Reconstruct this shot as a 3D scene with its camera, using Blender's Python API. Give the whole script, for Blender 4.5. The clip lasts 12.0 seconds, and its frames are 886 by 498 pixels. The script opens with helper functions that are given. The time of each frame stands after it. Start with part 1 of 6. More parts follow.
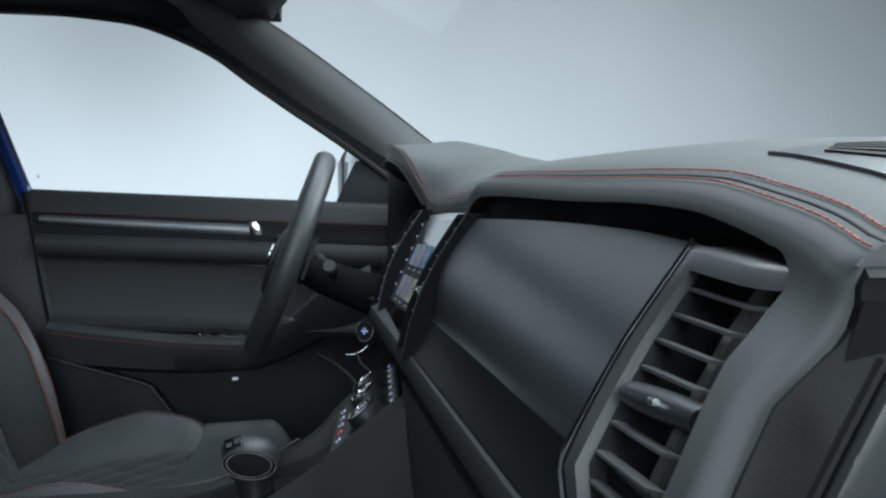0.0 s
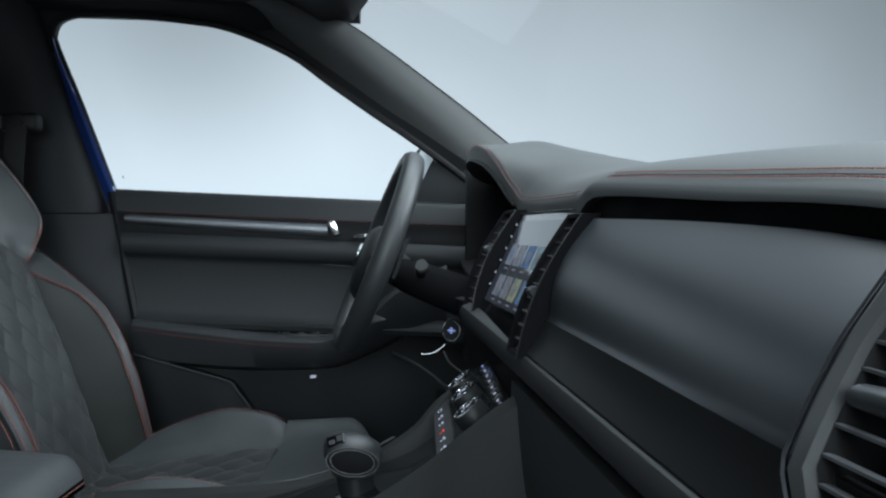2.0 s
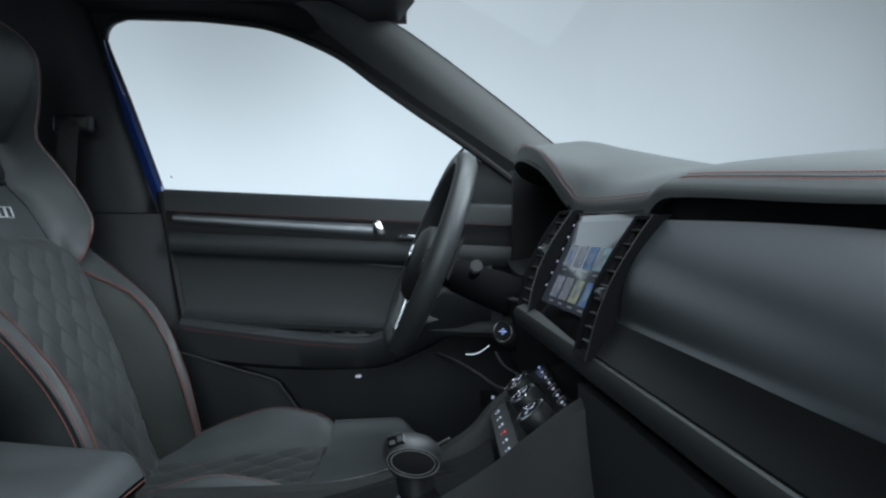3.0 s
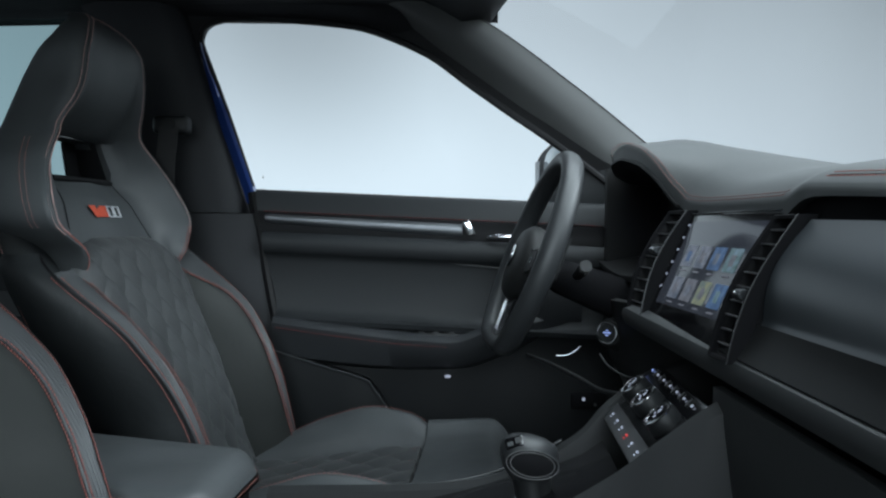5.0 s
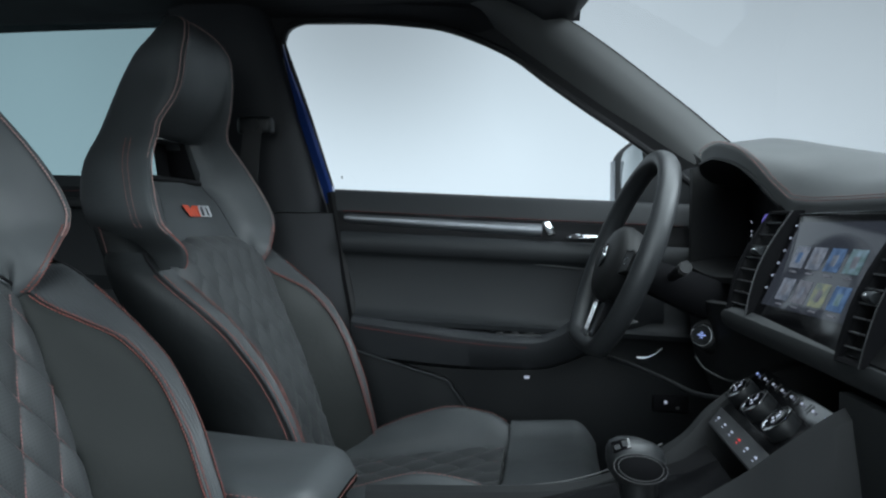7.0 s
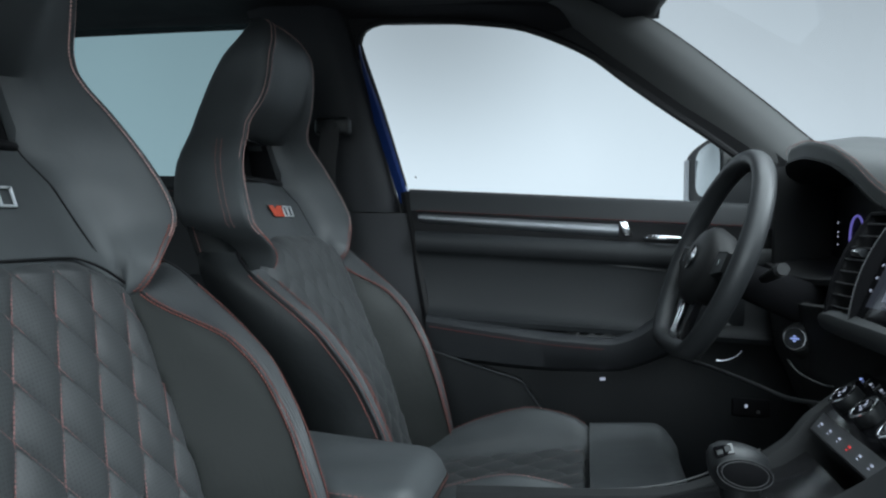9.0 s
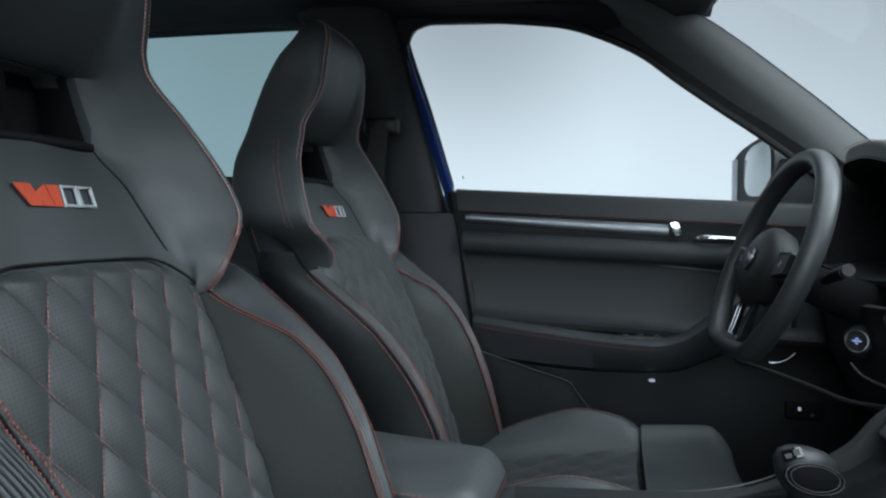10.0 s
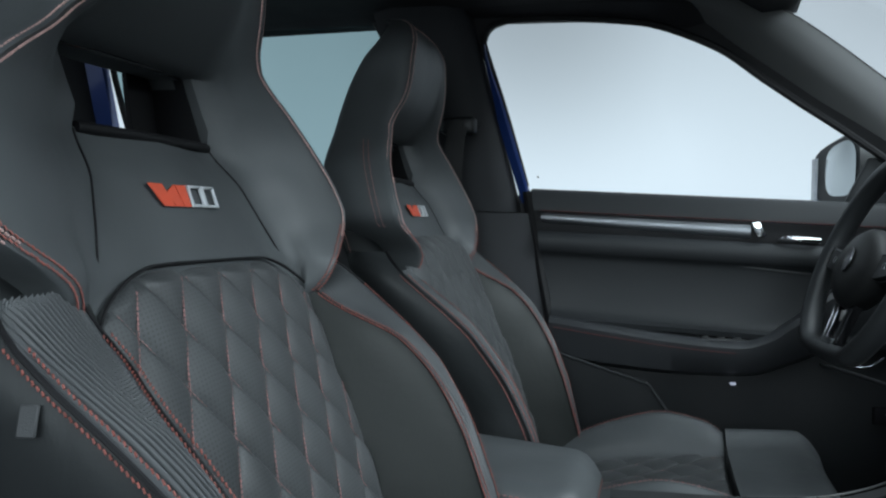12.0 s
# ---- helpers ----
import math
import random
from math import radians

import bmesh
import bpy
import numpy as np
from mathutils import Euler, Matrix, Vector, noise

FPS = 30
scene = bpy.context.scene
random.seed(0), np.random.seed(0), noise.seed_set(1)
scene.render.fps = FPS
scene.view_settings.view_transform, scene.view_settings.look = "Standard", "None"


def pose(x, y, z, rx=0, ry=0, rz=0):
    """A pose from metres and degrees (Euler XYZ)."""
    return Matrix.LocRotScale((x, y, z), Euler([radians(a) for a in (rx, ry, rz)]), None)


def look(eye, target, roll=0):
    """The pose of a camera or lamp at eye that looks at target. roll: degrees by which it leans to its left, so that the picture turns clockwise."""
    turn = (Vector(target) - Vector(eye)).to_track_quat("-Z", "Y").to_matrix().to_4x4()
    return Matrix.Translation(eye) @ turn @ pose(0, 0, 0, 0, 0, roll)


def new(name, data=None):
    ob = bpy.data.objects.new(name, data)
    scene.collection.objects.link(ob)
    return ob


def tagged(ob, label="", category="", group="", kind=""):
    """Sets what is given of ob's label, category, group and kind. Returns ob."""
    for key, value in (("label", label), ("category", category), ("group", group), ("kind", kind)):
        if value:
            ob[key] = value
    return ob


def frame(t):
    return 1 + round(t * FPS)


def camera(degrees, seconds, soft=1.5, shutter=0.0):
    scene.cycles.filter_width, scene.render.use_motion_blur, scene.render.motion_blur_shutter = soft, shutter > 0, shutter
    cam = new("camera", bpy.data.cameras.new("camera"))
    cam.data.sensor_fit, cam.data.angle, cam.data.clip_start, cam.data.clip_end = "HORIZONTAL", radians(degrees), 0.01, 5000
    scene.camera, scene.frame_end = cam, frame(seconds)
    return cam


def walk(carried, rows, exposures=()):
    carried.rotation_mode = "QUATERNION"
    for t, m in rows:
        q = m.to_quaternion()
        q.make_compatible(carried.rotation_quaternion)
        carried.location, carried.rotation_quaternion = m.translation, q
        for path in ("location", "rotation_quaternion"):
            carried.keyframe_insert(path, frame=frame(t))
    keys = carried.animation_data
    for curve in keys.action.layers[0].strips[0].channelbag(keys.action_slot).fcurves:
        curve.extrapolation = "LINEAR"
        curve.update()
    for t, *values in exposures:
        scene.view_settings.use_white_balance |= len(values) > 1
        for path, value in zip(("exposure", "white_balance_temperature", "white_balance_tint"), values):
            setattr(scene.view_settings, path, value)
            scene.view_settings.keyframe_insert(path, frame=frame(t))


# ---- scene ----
from mathutils.bvhtree import BVHTree

cam = camera(57.1, 12.0, soft=2.3)
METRES, EYE, TILT, LEAN, TURN = 0.5, 1.18, -1.5, 0.0, -4.5
ROWS = [
    (0.0, 0.0, 0.0, 0.0, 0.0, 0.0, -0.0),
    (0.5, -0.0298, 0.0011, -0.0001, 0.57, 0.01, -0.03),
    (1.0, -0.0681, -0.0001, -0.0008, 1.32, 0.02, -0.07),
    (1.5, -0.1133, -0.0021, -0.002, 2.21, 0.04, -0.17),
    (2.0, -0.1571, -0.005, -0.0016, 3.01, 0.02, -0.22),
    (2.5, -0.2081, -0.0069, -0.0022, 3.92, 0.05, -0.32),
    (3.0, -0.2547, -0.0083, 0.0018, 4.72, -0.03, -0.36),
    (5.0, -0.4361, -0.0116, -0.0014, 8.32, -0.03, -0.54),
    (5.5, -0.4819, -0.0152, -0.0013, 9.16, -0.05, -0.59),
    (6.0, -0.5209, -0.0186, -0.0015, 9.91, -0.06, -0.64),
    (6.5, -0.5621, -0.0239, -0.0018, 10.68, -0.07, -0.7),
    (7.0, -0.5982, -0.0288, -0.0023, 11.44, -0.08, -0.73),
    (9.0, -0.7404, -0.055, 0.0003, 14.52, -0.19, -0.92),
    (9.5, -0.7897, -0.0658, -0.0, 15.51, -0.21, -0.95),
    (10.0, -0.8329, -0.078, 0.0002, 16.45, -0.24, -1.01),
    (10.5, -0.882, -0.0884, -0.0014, 17.36, -0.25, -1.01),
    (11.0, -0.9237, -0.0988, 0.0002, 18.13, -0.31, -1.14),
    (11.5, -0.9602, -0.1086, 0.0014, 18.81, -0.36, -1.21),
    (12.0, -0.9877, -0.1187, 0.0016, 19.39, -0.39, -1.27),
]
walk(cam, [(t, pose(0, 0, EYE, TILT, LEAN, TURN) @ pose(METRES * x, METRES * y, METRES * z, 90 + pitch, roll, yaw)) for t, x, y, z, yaw, pitch, roll in ROWS])

# ---------------------------------------------------------------- light
world = bpy.data.worlds.new("studio_air")
world.use_nodes = True
world.node_tree.nodes["Background"].inputs[0].default_value = (0.78, 0.87, 1.04, 1)
world.node_tree.nodes["Background"].inputs[1].default_value = 0.16
scene.world = world


def softbox(name, where, target, sx, sy, watts, colour=(0.80, 0.93, 1.0)):
    lamp = bpy.data.lights.new(name, "AREA")
    lamp.shape, lamp.size, lamp.size_y, lamp.energy, lamp.color = "RECTANGLE", sx, sy, watts, colour
    ob = new(name, lamp)
    ob.matrix_world = look(where, target)
    return ob


softbox("overhead_softbox", (0.9, 1.1, 3.7), (0.6, 1.1, 0), 4.0, 3.0, 215)
softbox("front_softbox", (3.3, 0.7, 3.5), (-0.8, 1.0, 1.1), 3.6, 1.5, 235)
softbox("doorway_softbox", (-0.3, -3.0, 2.3), (-0.9, 0.9, 1.15), 2.4, 1.5, 22).data.spread = radians(70)

# ---------------------------------------------------------------- materials


def mat(name, colour, rough=0.5, metal=0.0, grain=0.0, grain_size=0.002, vary=0.15, vary_size=0.08, coat=0.0, sheen=0.0, spec=0.5):
    """A surface with slow changes of tone and gloss and a fine bump, both at real size."""
    m = bpy.data.materials.new(name)
    m.use_nodes = True
    t = m.node_tree
    n, l = t.nodes, t.links
    b = n["Principled BSDF"]
    b.inputs["Roughness"].default_value = rough
    b.inputs["Metallic"].default_value = metal
    b.inputs["Coat Weight"].default_value = coat
    b.inputs["Coat Roughness"].default_value = 0.08
    b.inputs["Sheen Weight"].default_value = sheen
    b.inputs["Specular IOR Level"].default_value = spec
    co = n.new("ShaderNodeTexCoord")
    big = n.new("ShaderNodeTexNoise")
    big.inputs["Scale"].default_value = 1.0 / vary_size
    big.inputs["Detail"].default_value = 4
    l.new(co.outputs["Object"], big.inputs["Vector"])
    ramp = n.new("ShaderNodeMapRange")
    ramp.inputs["From Min"].default_value, ramp.inputs["From Max"].default_value = 0.3, 0.7
    ramp.inputs["To Min"].default_value, ramp.inputs["To Max"].default_value = 1 - vary, 1 + vary
    l.new(big.outputs["Fac"], ramp.inputs["Value"])
    mix = n.new("ShaderNodeVectorMath")
    mix.operation = "SCALE"
    mix.inputs[0].default_value = colour
    l.new(ramp.outputs["Result"], mix.inputs["Scale"])
    l.new(mix.outputs["Vector"], b.inputs["Base Color"])
    gloss = n.new("ShaderNodeMath")
    gloss.operation = "MULTIPLY"
    gloss.inputs[1].default_value = rough
    l.new(ramp.outputs["Result"], gloss.inputs[0])
    l.new(gloss.outputs["Value"], b.inputs["Roughness"])
    if grain > 0:
        fine = n.new("ShaderNodeTexVoronoi")
        fine.inputs["Scale"].default_value = 1.0 / grain_size
        l.new(co.outputs["Object"], fine.inputs["Vector"])
        bump = n.new("ShaderNodeBump")
        bump.inputs["Strength"].default_value = grain
        bump.inputs["Distance"].default_value = grain_size * 0.4
        l.new(fine.outputs["Distance"], bump.inputs["Height"])
        l.new(bump.outputs["Normal"], b.inputs["Normal"])
    return m


def wrinkle(m, size, depth):
    """Adds soft creases to a leather, at real size."""
    n, l = m.node_tree.nodes, m.node_tree.links
    b = n["Principled BSDF"]
    co = n.new("ShaderNodeTexCoord")
    no = n.new("ShaderNodeTexNoise")
    no.inputs["Scale"].default_value = 1.0 / size
    no.inputs["Detail"].default_value = 3
    no.inputs["Distortion"].default_value = 0.6
    l.new(co.outputs["Object"], no.inputs["Vector"])
    bump = n.new("ShaderNodeBump")
    bump.inputs["Strength"].default_value = 0.5
    bump.inputs["Distance"].default_value = depth
    l.new(no.outputs["Fac"], bump.inputs["Height"])
    if b.inputs["Normal"].links:
        l.new(b.inputs["Normal"].links[0].from_socket, bump.inputs["Normal"])
    l.new(bump.outputs["Normal"], b.inputs["Normal"])


def glow(name, colour, strength):
    m = bpy.data.materials.new(name)
    m.use_nodes = True
    b = m.node_tree.nodes["Principled BSDF"]
    b.inputs["Base Color"].default_value = (*[c * 0.2 for c in colour], 1)
    b.inputs["Emission Color"].default_value = (*colour, 1)
    b.inputs["Emission Strength"].default_value = strength
    return m


def glass(name, tint):
    """Thin flat pane: light goes straight through, tinted, with the pane's own gloss."""
    m = bpy.data.materials.new(name)
    m.use_nodes = True
    t = m.node_tree
    n, l = t.nodes, t.links
    n.remove(n["Principled BSDF"])
    clear = n.new("ShaderNodeBsdfTransparent")
    clear.inputs[0].default_value = (*tint, 1)
    shine = n.new("ShaderNodeBsdfGlossy")
    shine.inputs["Roughness"].default_value = 0.02
    fres = n.new("ShaderNodeFresnel")
    fres.inputs[0].default_value = 1.25
    weak = n.new("ShaderNodeMath")
    weak.operation = "MULTIPLY"
    weak.inputs[1].default_value = 0.06
    l.new(fres.outputs[0], weak.inputs[0])
    mix = n.new("ShaderNodeMixShader")
    l.new(weak.outputs[0], mix.inputs[0])
    l.new(clear.outputs[0], mix.inputs[1])
    l.new(shine.outputs[0], mix.inputs[2])
    l.new(mix.outputs[0], n["Material Output"].inputs[0])
    return m


def perforate(m, pitch):
    """Punches rows of tiny dark holes into a material, in bands."""
    n, l = m.node_tree.nodes, m.node_tree.links
    b = n["Principled BSDF"]
    co = n.new("ShaderNodeTexCoord")
    sep = n.new("ShaderNodeSeparateXYZ")
    l.new(co.outputs["Object"], sep.inputs[0])
    up = n.new("ShaderNodeMath")
    up.operation = "SUBTRACT"
    l.new(sep.outputs["Z"], up.inputs[0])
    l.new(sep.outputs["X"], up.inputs[1])
    flat = n.new("ShaderNodeMath")
    flat.operation = "MULTIPLY"
    flat.inputs[1].default_value = 0.78
    l.new(up.outputs[0], flat.inputs[0])
    vec = n.new("ShaderNodeCombineXYZ")
    l.new(sep.outputs["Y"], vec.inputs[0])
    l.new(flat.outputs[0], vec.inputs[1])
    dots = n.new("ShaderNodeTexVoronoi")
    dots.voronoi_dimensions = "2D"
    dots.inputs["Scale"].default_value = 1.0 / pitch
    dots.inputs["Randomness"].default_value = 0.0
    l.new(vec.outputs[0], dots.inputs["Vector"])
    hole = n.new("ShaderNodeMapRange")
    hole.inputs["From Min"].default_value, hole.inputs["From Max"].default_value = 0.16, 0.32
    hole.inputs["To Min"].default_value, hole.inputs["To Max"].default_value = 0.40, 1.0
    l.new(dots.outputs["Distance"], hole.inputs["Value"])
    old = b.inputs["Base Color"].links[0].from_socket
    mul = n.new("ShaderNodeVectorMath")
    mul.operation = "SCALE"
    l.new(old, mul.inputs[0])
    l.new(hole.outputs[0], mul.inputs["Scale"])
    l.new(mul.outputs["Vector"], b.inputs["Base Color"])
    return m


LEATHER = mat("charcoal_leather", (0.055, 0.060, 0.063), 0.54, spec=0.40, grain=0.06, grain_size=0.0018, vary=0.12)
# the seat leather darkened, so that the bolsters' shade is in the colour
BOLSTER = mat("shaded_bolster_leather", (0.014, 0.016, 0.015), 0.55, grain=0.06, grain_size=0.0018, vary=0.15, spec=0.25)
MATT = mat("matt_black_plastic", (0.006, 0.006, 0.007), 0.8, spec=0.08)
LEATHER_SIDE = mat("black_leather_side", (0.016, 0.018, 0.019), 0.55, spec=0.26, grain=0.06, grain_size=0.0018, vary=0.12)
PERFORATED = mat("perforated_suede", (0.030, 0.033, 0.035), 0.60, grain=0.12, grain_size=0.0020, vary=0.15, sheen=0.10)
perforate(PERFORATED, 0.0042)
BAND = mat("ribbed_carbon_leather", (0.036, 0.040, 0.043), 0.50, spec=0.5, grain=0.05, grain_size=0.0015)
wrinkle(LEATHER, 0.05, 0.0012)
wrinkle(LEATHER_SIDE, 0.05, 0.0035)
wrinkle(BOLSTER, 0.05, 0.003)
wrinkle(PERFORATED, 0.02, 0.0012)
RED = mat("red_thread", (0.32, 0.085, 0.065), 0.6, vary=0.2, vary_size=0.01)
DULL_RED = mat("dark_red_thread", (0.20, 0.095, 0.087), 0.7, vary=0.3, vary_size=0.01)
RIDGE_THREAD = mat("pale_pink_thread", (0.40, 0.25, 0.23), 0.7, vary=0.2, vary_size=0.01)
DOOR_THREAD = mat("deep_red_thread", (0.10, 0.014, 0.013), 0.7, vary=0.2, vary_size=0.01)
QUILT_THREAD = mat("faded_red_thread", (0.26, 0.125, 0.118), 0.7, vary=0.3, vary_size=0.01)
SEAM_RED = mat("twisted_red_thread", (0.20, 0.060, 0.048), 0.7, vary=0.45, vary_size=0.004)
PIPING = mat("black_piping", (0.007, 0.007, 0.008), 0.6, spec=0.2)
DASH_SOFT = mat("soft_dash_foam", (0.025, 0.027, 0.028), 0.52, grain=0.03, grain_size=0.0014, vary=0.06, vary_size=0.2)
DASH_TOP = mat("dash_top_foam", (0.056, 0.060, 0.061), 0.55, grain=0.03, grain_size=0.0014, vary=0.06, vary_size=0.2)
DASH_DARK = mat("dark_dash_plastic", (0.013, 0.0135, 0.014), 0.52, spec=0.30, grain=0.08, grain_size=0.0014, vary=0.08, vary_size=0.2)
FASCIA = mat("satin_black_fascia", (0.030, 0.035, 0.039), 0.35, spec=0.9, grain=0.02, grain_size=0.001, vary=0.08, vary_size=0.25)
GLOSS = mat("piano_black", (0.006, 0.006, 0.007), 0.12, coat=0.6)
VENT = mat("vent_black", (0.012, 0.013, 0.014), 0.45, spec=0.3)
VENT_FRAME = mat("vent_surround_grey", (0.045, 0.047, 0.049), 0.42, grain=0.1, grain_size=0.001)
SLAT = mat("vent_slat", (0.085, 0.088, 0.092), 0.34)
DARK_SLAT = mat("dark_grey_slat", (0.105, 0.108, 0.112), 0.34)
CONSOLE_SOFT = mat("console_soft_black", (0.020, 0.021, 0.022), 0.62, spec=0.22, grain=0.06, grain_size=0.0014, vary=0.1, vary_size=0.1)
DOOR_ARM = mat("door_armrest_leather", (0.026, 0.028, 0.031), 0.50, spec=0.45, grain=0.06, grain_size=0.0016, vary=0.1, vary_size=0.1)
DIVIDER = mat("olive_grey_vane", (0.13, 0.13, 0.115), 0.5)
KNOB = mat("dark_satin_knob", (0.06, 0.065, 0.07), 0.34, metal=0.6, vary=0.05)
CHROME = mat("satin_chrome", (0.75, 0.76, 0.77), 0.16, metal=1.0, vary=0.05)
DARK_CHROME = mat("dark_chrome", (0.20, 0.21, 0.22), 0.22, metal=1.0, vary=0.08)
TRIM = mat("brushed_dark_trim", (0.20, 0.21, 0.225), 0.42, metal=0.95, vary=0.10, vary_size=0.15)
DOOR_SKIN = mat("door_card_black", (0.018, 0.020, 0.022), 0.60, spec=0.35, grain=0.10, grain_size=0.0016, vary=0.1, vary_size=0.15)
DOOR_LOW = mat("door_lower_plastic", (0.006, 0.007, 0.008), 0.60, spec=0.14, grain=0.08, grain_size=0.0016, vary=0.1, vary_size=0.15)
PILLAR = mat("pillar_trim_charcoal", (0.027, 0.028, 0.031), 0.65, spec=0.3, grain=0.15, grain_size=0.0015, vary=0.08, vary_size=0.2)
APILLAR = mat("a_pillar_fabric", (0.085, 0.087, 0.087), 0.85, grain=0.4, grain_size=0.0012, vary=0.08, vary_size=0.2)
LINING = mat("black_headliner", (0.018, 0.018, 0.020), 0.9, spec=0.2, grain=0.4, grain_size=0.0015, vary=0.1)
CARPET = mat("black_carpet", (0.007, 0.007, 0.008), 0.95, spec=0.1, grain=0.8, grain_size=0.003, vary=0.25, vary_size=0.03)
RUBBER = mat("black_seal_rubber", (0.007, 0.007, 0.008), 0.6, spec=0.3)
BLUE = mat("blue_car_paint", (0.014, 0.042, 0.19), 0.30, metal=0.3, coat=0.8, vary=0.05)
WHEEL = mat("wheel_leather", (0.023, 0.025, 0.027), 0.45, grain=0.3, grain_size=0.0018, vary=0.1)
LOGO_RED = mat("orange_red_stitching", (0.62, 0.075, 0.030), 0.55, grain=0.6, grain_size=0.0012, vary=0.08, vary_size=0.01)
LOGO_GREY = mat("silver_stitching", (0.48, 0.50, 0.52), 0.45, grain=0.6, grain_size=0.0012, vary=0.08, vary_size=0.01)
MIRROR = mat("mirror_glass", (0.42, 0.45, 0.46), 0.06, metal=1.0, vary=0.0)
MIRROR_RIM = mat("pale_grey_mirror_rim", (0.58, 0.60, 0.62), 0.4)
TAG = mat("grey_woven_tag", (0.030, 0.032, 0.034), 0.7, grain=0.5, grain_size=0.001)
CONCRETE = mat("studio_floor_paint", (0.24, 0.25, 0.26), 0.5, vary=0.06, vary_size=0.6)
BELT = mat("black_belt_webbing", (0.012, 0.012, 0.013), 0.7, grain=0.6, grain_size=0.002)
BLUE_LED = glow("blue_white_backlight", (0.35, 0.48, 1.0), 0.75)
WHITE_LED = glow("white_backlight", (0.70, 0.78, 1.0), 0.40)
RED_LED = glow("red_backlight", (1.0, 0.06, 0.06), 0.45)
SCREEN = glow("screen_dark_grey", (0.10, 0.115, 0.15), 0.16)
SCREEN.node_tree.nodes["Principled BSDF"].inputs["Roughness"].default_value = 0.07


def picture(name, a, b, strength):
    """A small lit picture: two tones in soft patches."""
    m = glow(name, a, strength)
    n, l = m.node_tree.nodes, m.node_tree.links
    co = n.new("ShaderNodeTexCoord")
    no = n.new("ShaderNodeTexNoise")
    no.inputs["Scale"].default_value = 95
    no.inputs["Detail"].default_value = 3
    l.new(co.outputs["Object"], no.inputs["Vector"])
    r = n.new("ShaderNodeValToRGB")
    r.color_ramp.elements[0].position, r.color_ramp.elements[1].position = 0.28, 0.82
    r.color_ramp.elements[0].color, r.color_ramp.elements[1].color = (*a, 1), (*b, 1)
    l.new(no.outputs["Fac"], r.inputs["Fac"])
    l.new(r.outputs["Color"], n["Principled BSDF"].inputs["Emission Color"])
    return m


ICON_BLUE = picture("icon_blue", (0.02, 0.06, 0.16), (0.18, 0.34, 0.62), 0.42)
ICON_PALE = picture("icon_pale", (0.05, 0.08, 0.13), (0.45, 0.50, 0.60), 0.42)
ICON_SKY = picture("icon_sky", (0.05, 0.12, 0.10), (0.35, 0.52, 0.72), 0.42)
ICON_GREY = picture("icon_grey", (0.08, 0.09, 0.12), (0.34, 0.37, 0.44), 0.42)
ICON_YELLOW = picture("icon_yellow", (0.10, 0.16, 0.20), (0.48, 0.50, 0.24), 0.42)
CLUSTER = glow("cluster_violet", (0.22, 0.20, 0.75), 0.5)
CLEAR = glass("clear_glass", (0.97, 0.98, 0.98))
TINTED = glass("privacy_glass", (0.59, 0.68, 0.685))

# ---------------------------------------------------------------- mesh helpers


def part(name, bm, material, parent=None, label="", smooth=True):
    """Links a bmesh, given in world metres, as one mesh object, under parent if there is one."""
    bmesh.ops.recalc_face_normals(bm, faces=bm.faces)
    me = bpy.data.meshes.new(name)
    if parent is not None:
        at = Vector((0, 0, 0))
        up = parent
        while up is not None:
            at += up.location
            up = up.parent
        bmesh.ops.translate(bm, verts=bm.verts, vec=-at)
    bm.to_mesh(me)
    bm.free()
    me.materials.append(material)
    if smooth:
        for p in me.polygons:
            p.use_smooth = True
    ob = new(name, me)
    if parent is not None:
        ob.parent = parent
    if label:
        ob["label"] = label
    if smooth:
        me.set_sharp_from_angle(angle=radians(42))
    return ob


def thing(name, at, label, category, group="", kind=""):
    ob = new(name)
    ob.empty_display_size = 0.05
    ob.location = at
    return tagged(ob, label, category, group, kind)


def curve(*pts):
    """A smooth function through (position, value) pairs, flat outside them."""
    xs = [p[0] for p in pts]
    ys = [p[1] for p in pts]

    def f(x):
        if x <= xs[0]:
            return ys[0]
        if x >= xs[-1]:
            return ys[-1]
        i = max(k for k in range(len(xs) - 1) if xs[k] <= x)
        h = xs[i + 1] - xs[i]
        u = (x - xs[i]) / h

        def slope(k):
            if k == 0:
                return (ys[1] - ys[0]) / (xs[1] - xs[0])
            if k == len(xs) - 1:
                return (ys[-1] - ys[-2]) / (xs[-1] - xs[-2])
            a = (ys[k] - ys[k - 1]) / (xs[k] - xs[k - 1])
            b = (ys[k + 1] - ys[k]) / (xs[k + 1] - xs[k])
            return 0 if a * b <= 0 else 2 * a * b / (a + b)
        m0, m1 = slope(i) * h, slope(i + 1) * h
        return ys[i] * (2 * u ** 3 - 3 * u * u + 1) + m0 * (u ** 3 - 2 * u * u + u) + ys[i + 1] * (3 * u * u - 2 * u ** 3) + m1 * (u ** 3 - u * u)
    return f


def spline(pts, per=6, closed=False):
    """Points on a smooth line through the given ones."""
    p = [Vector(q) for q in pts]
    n = len(p)
    out = []
    last = n if closed else n - 1
    for i in range(last):
        a = p[(i - 1) % n] if closed or i > 0 else p[0] * 2 - p[1]
        b, c = p[i], p[(i + 1) % n]
        d = p[(i + 2) % n] if closed or i + 2 < n else p[-1] * 2 - p[-2]
        for k in range(per):
            u = k / per
            out.append(0.5 * ((2 * b) + (c - a) * u + (2 * a - 5 * b + 4 * c - d) * u * u + (3 * b - a - 3 * c + d) * u ** 3))
    if not closed:
        out.append(p[-1])
    return out


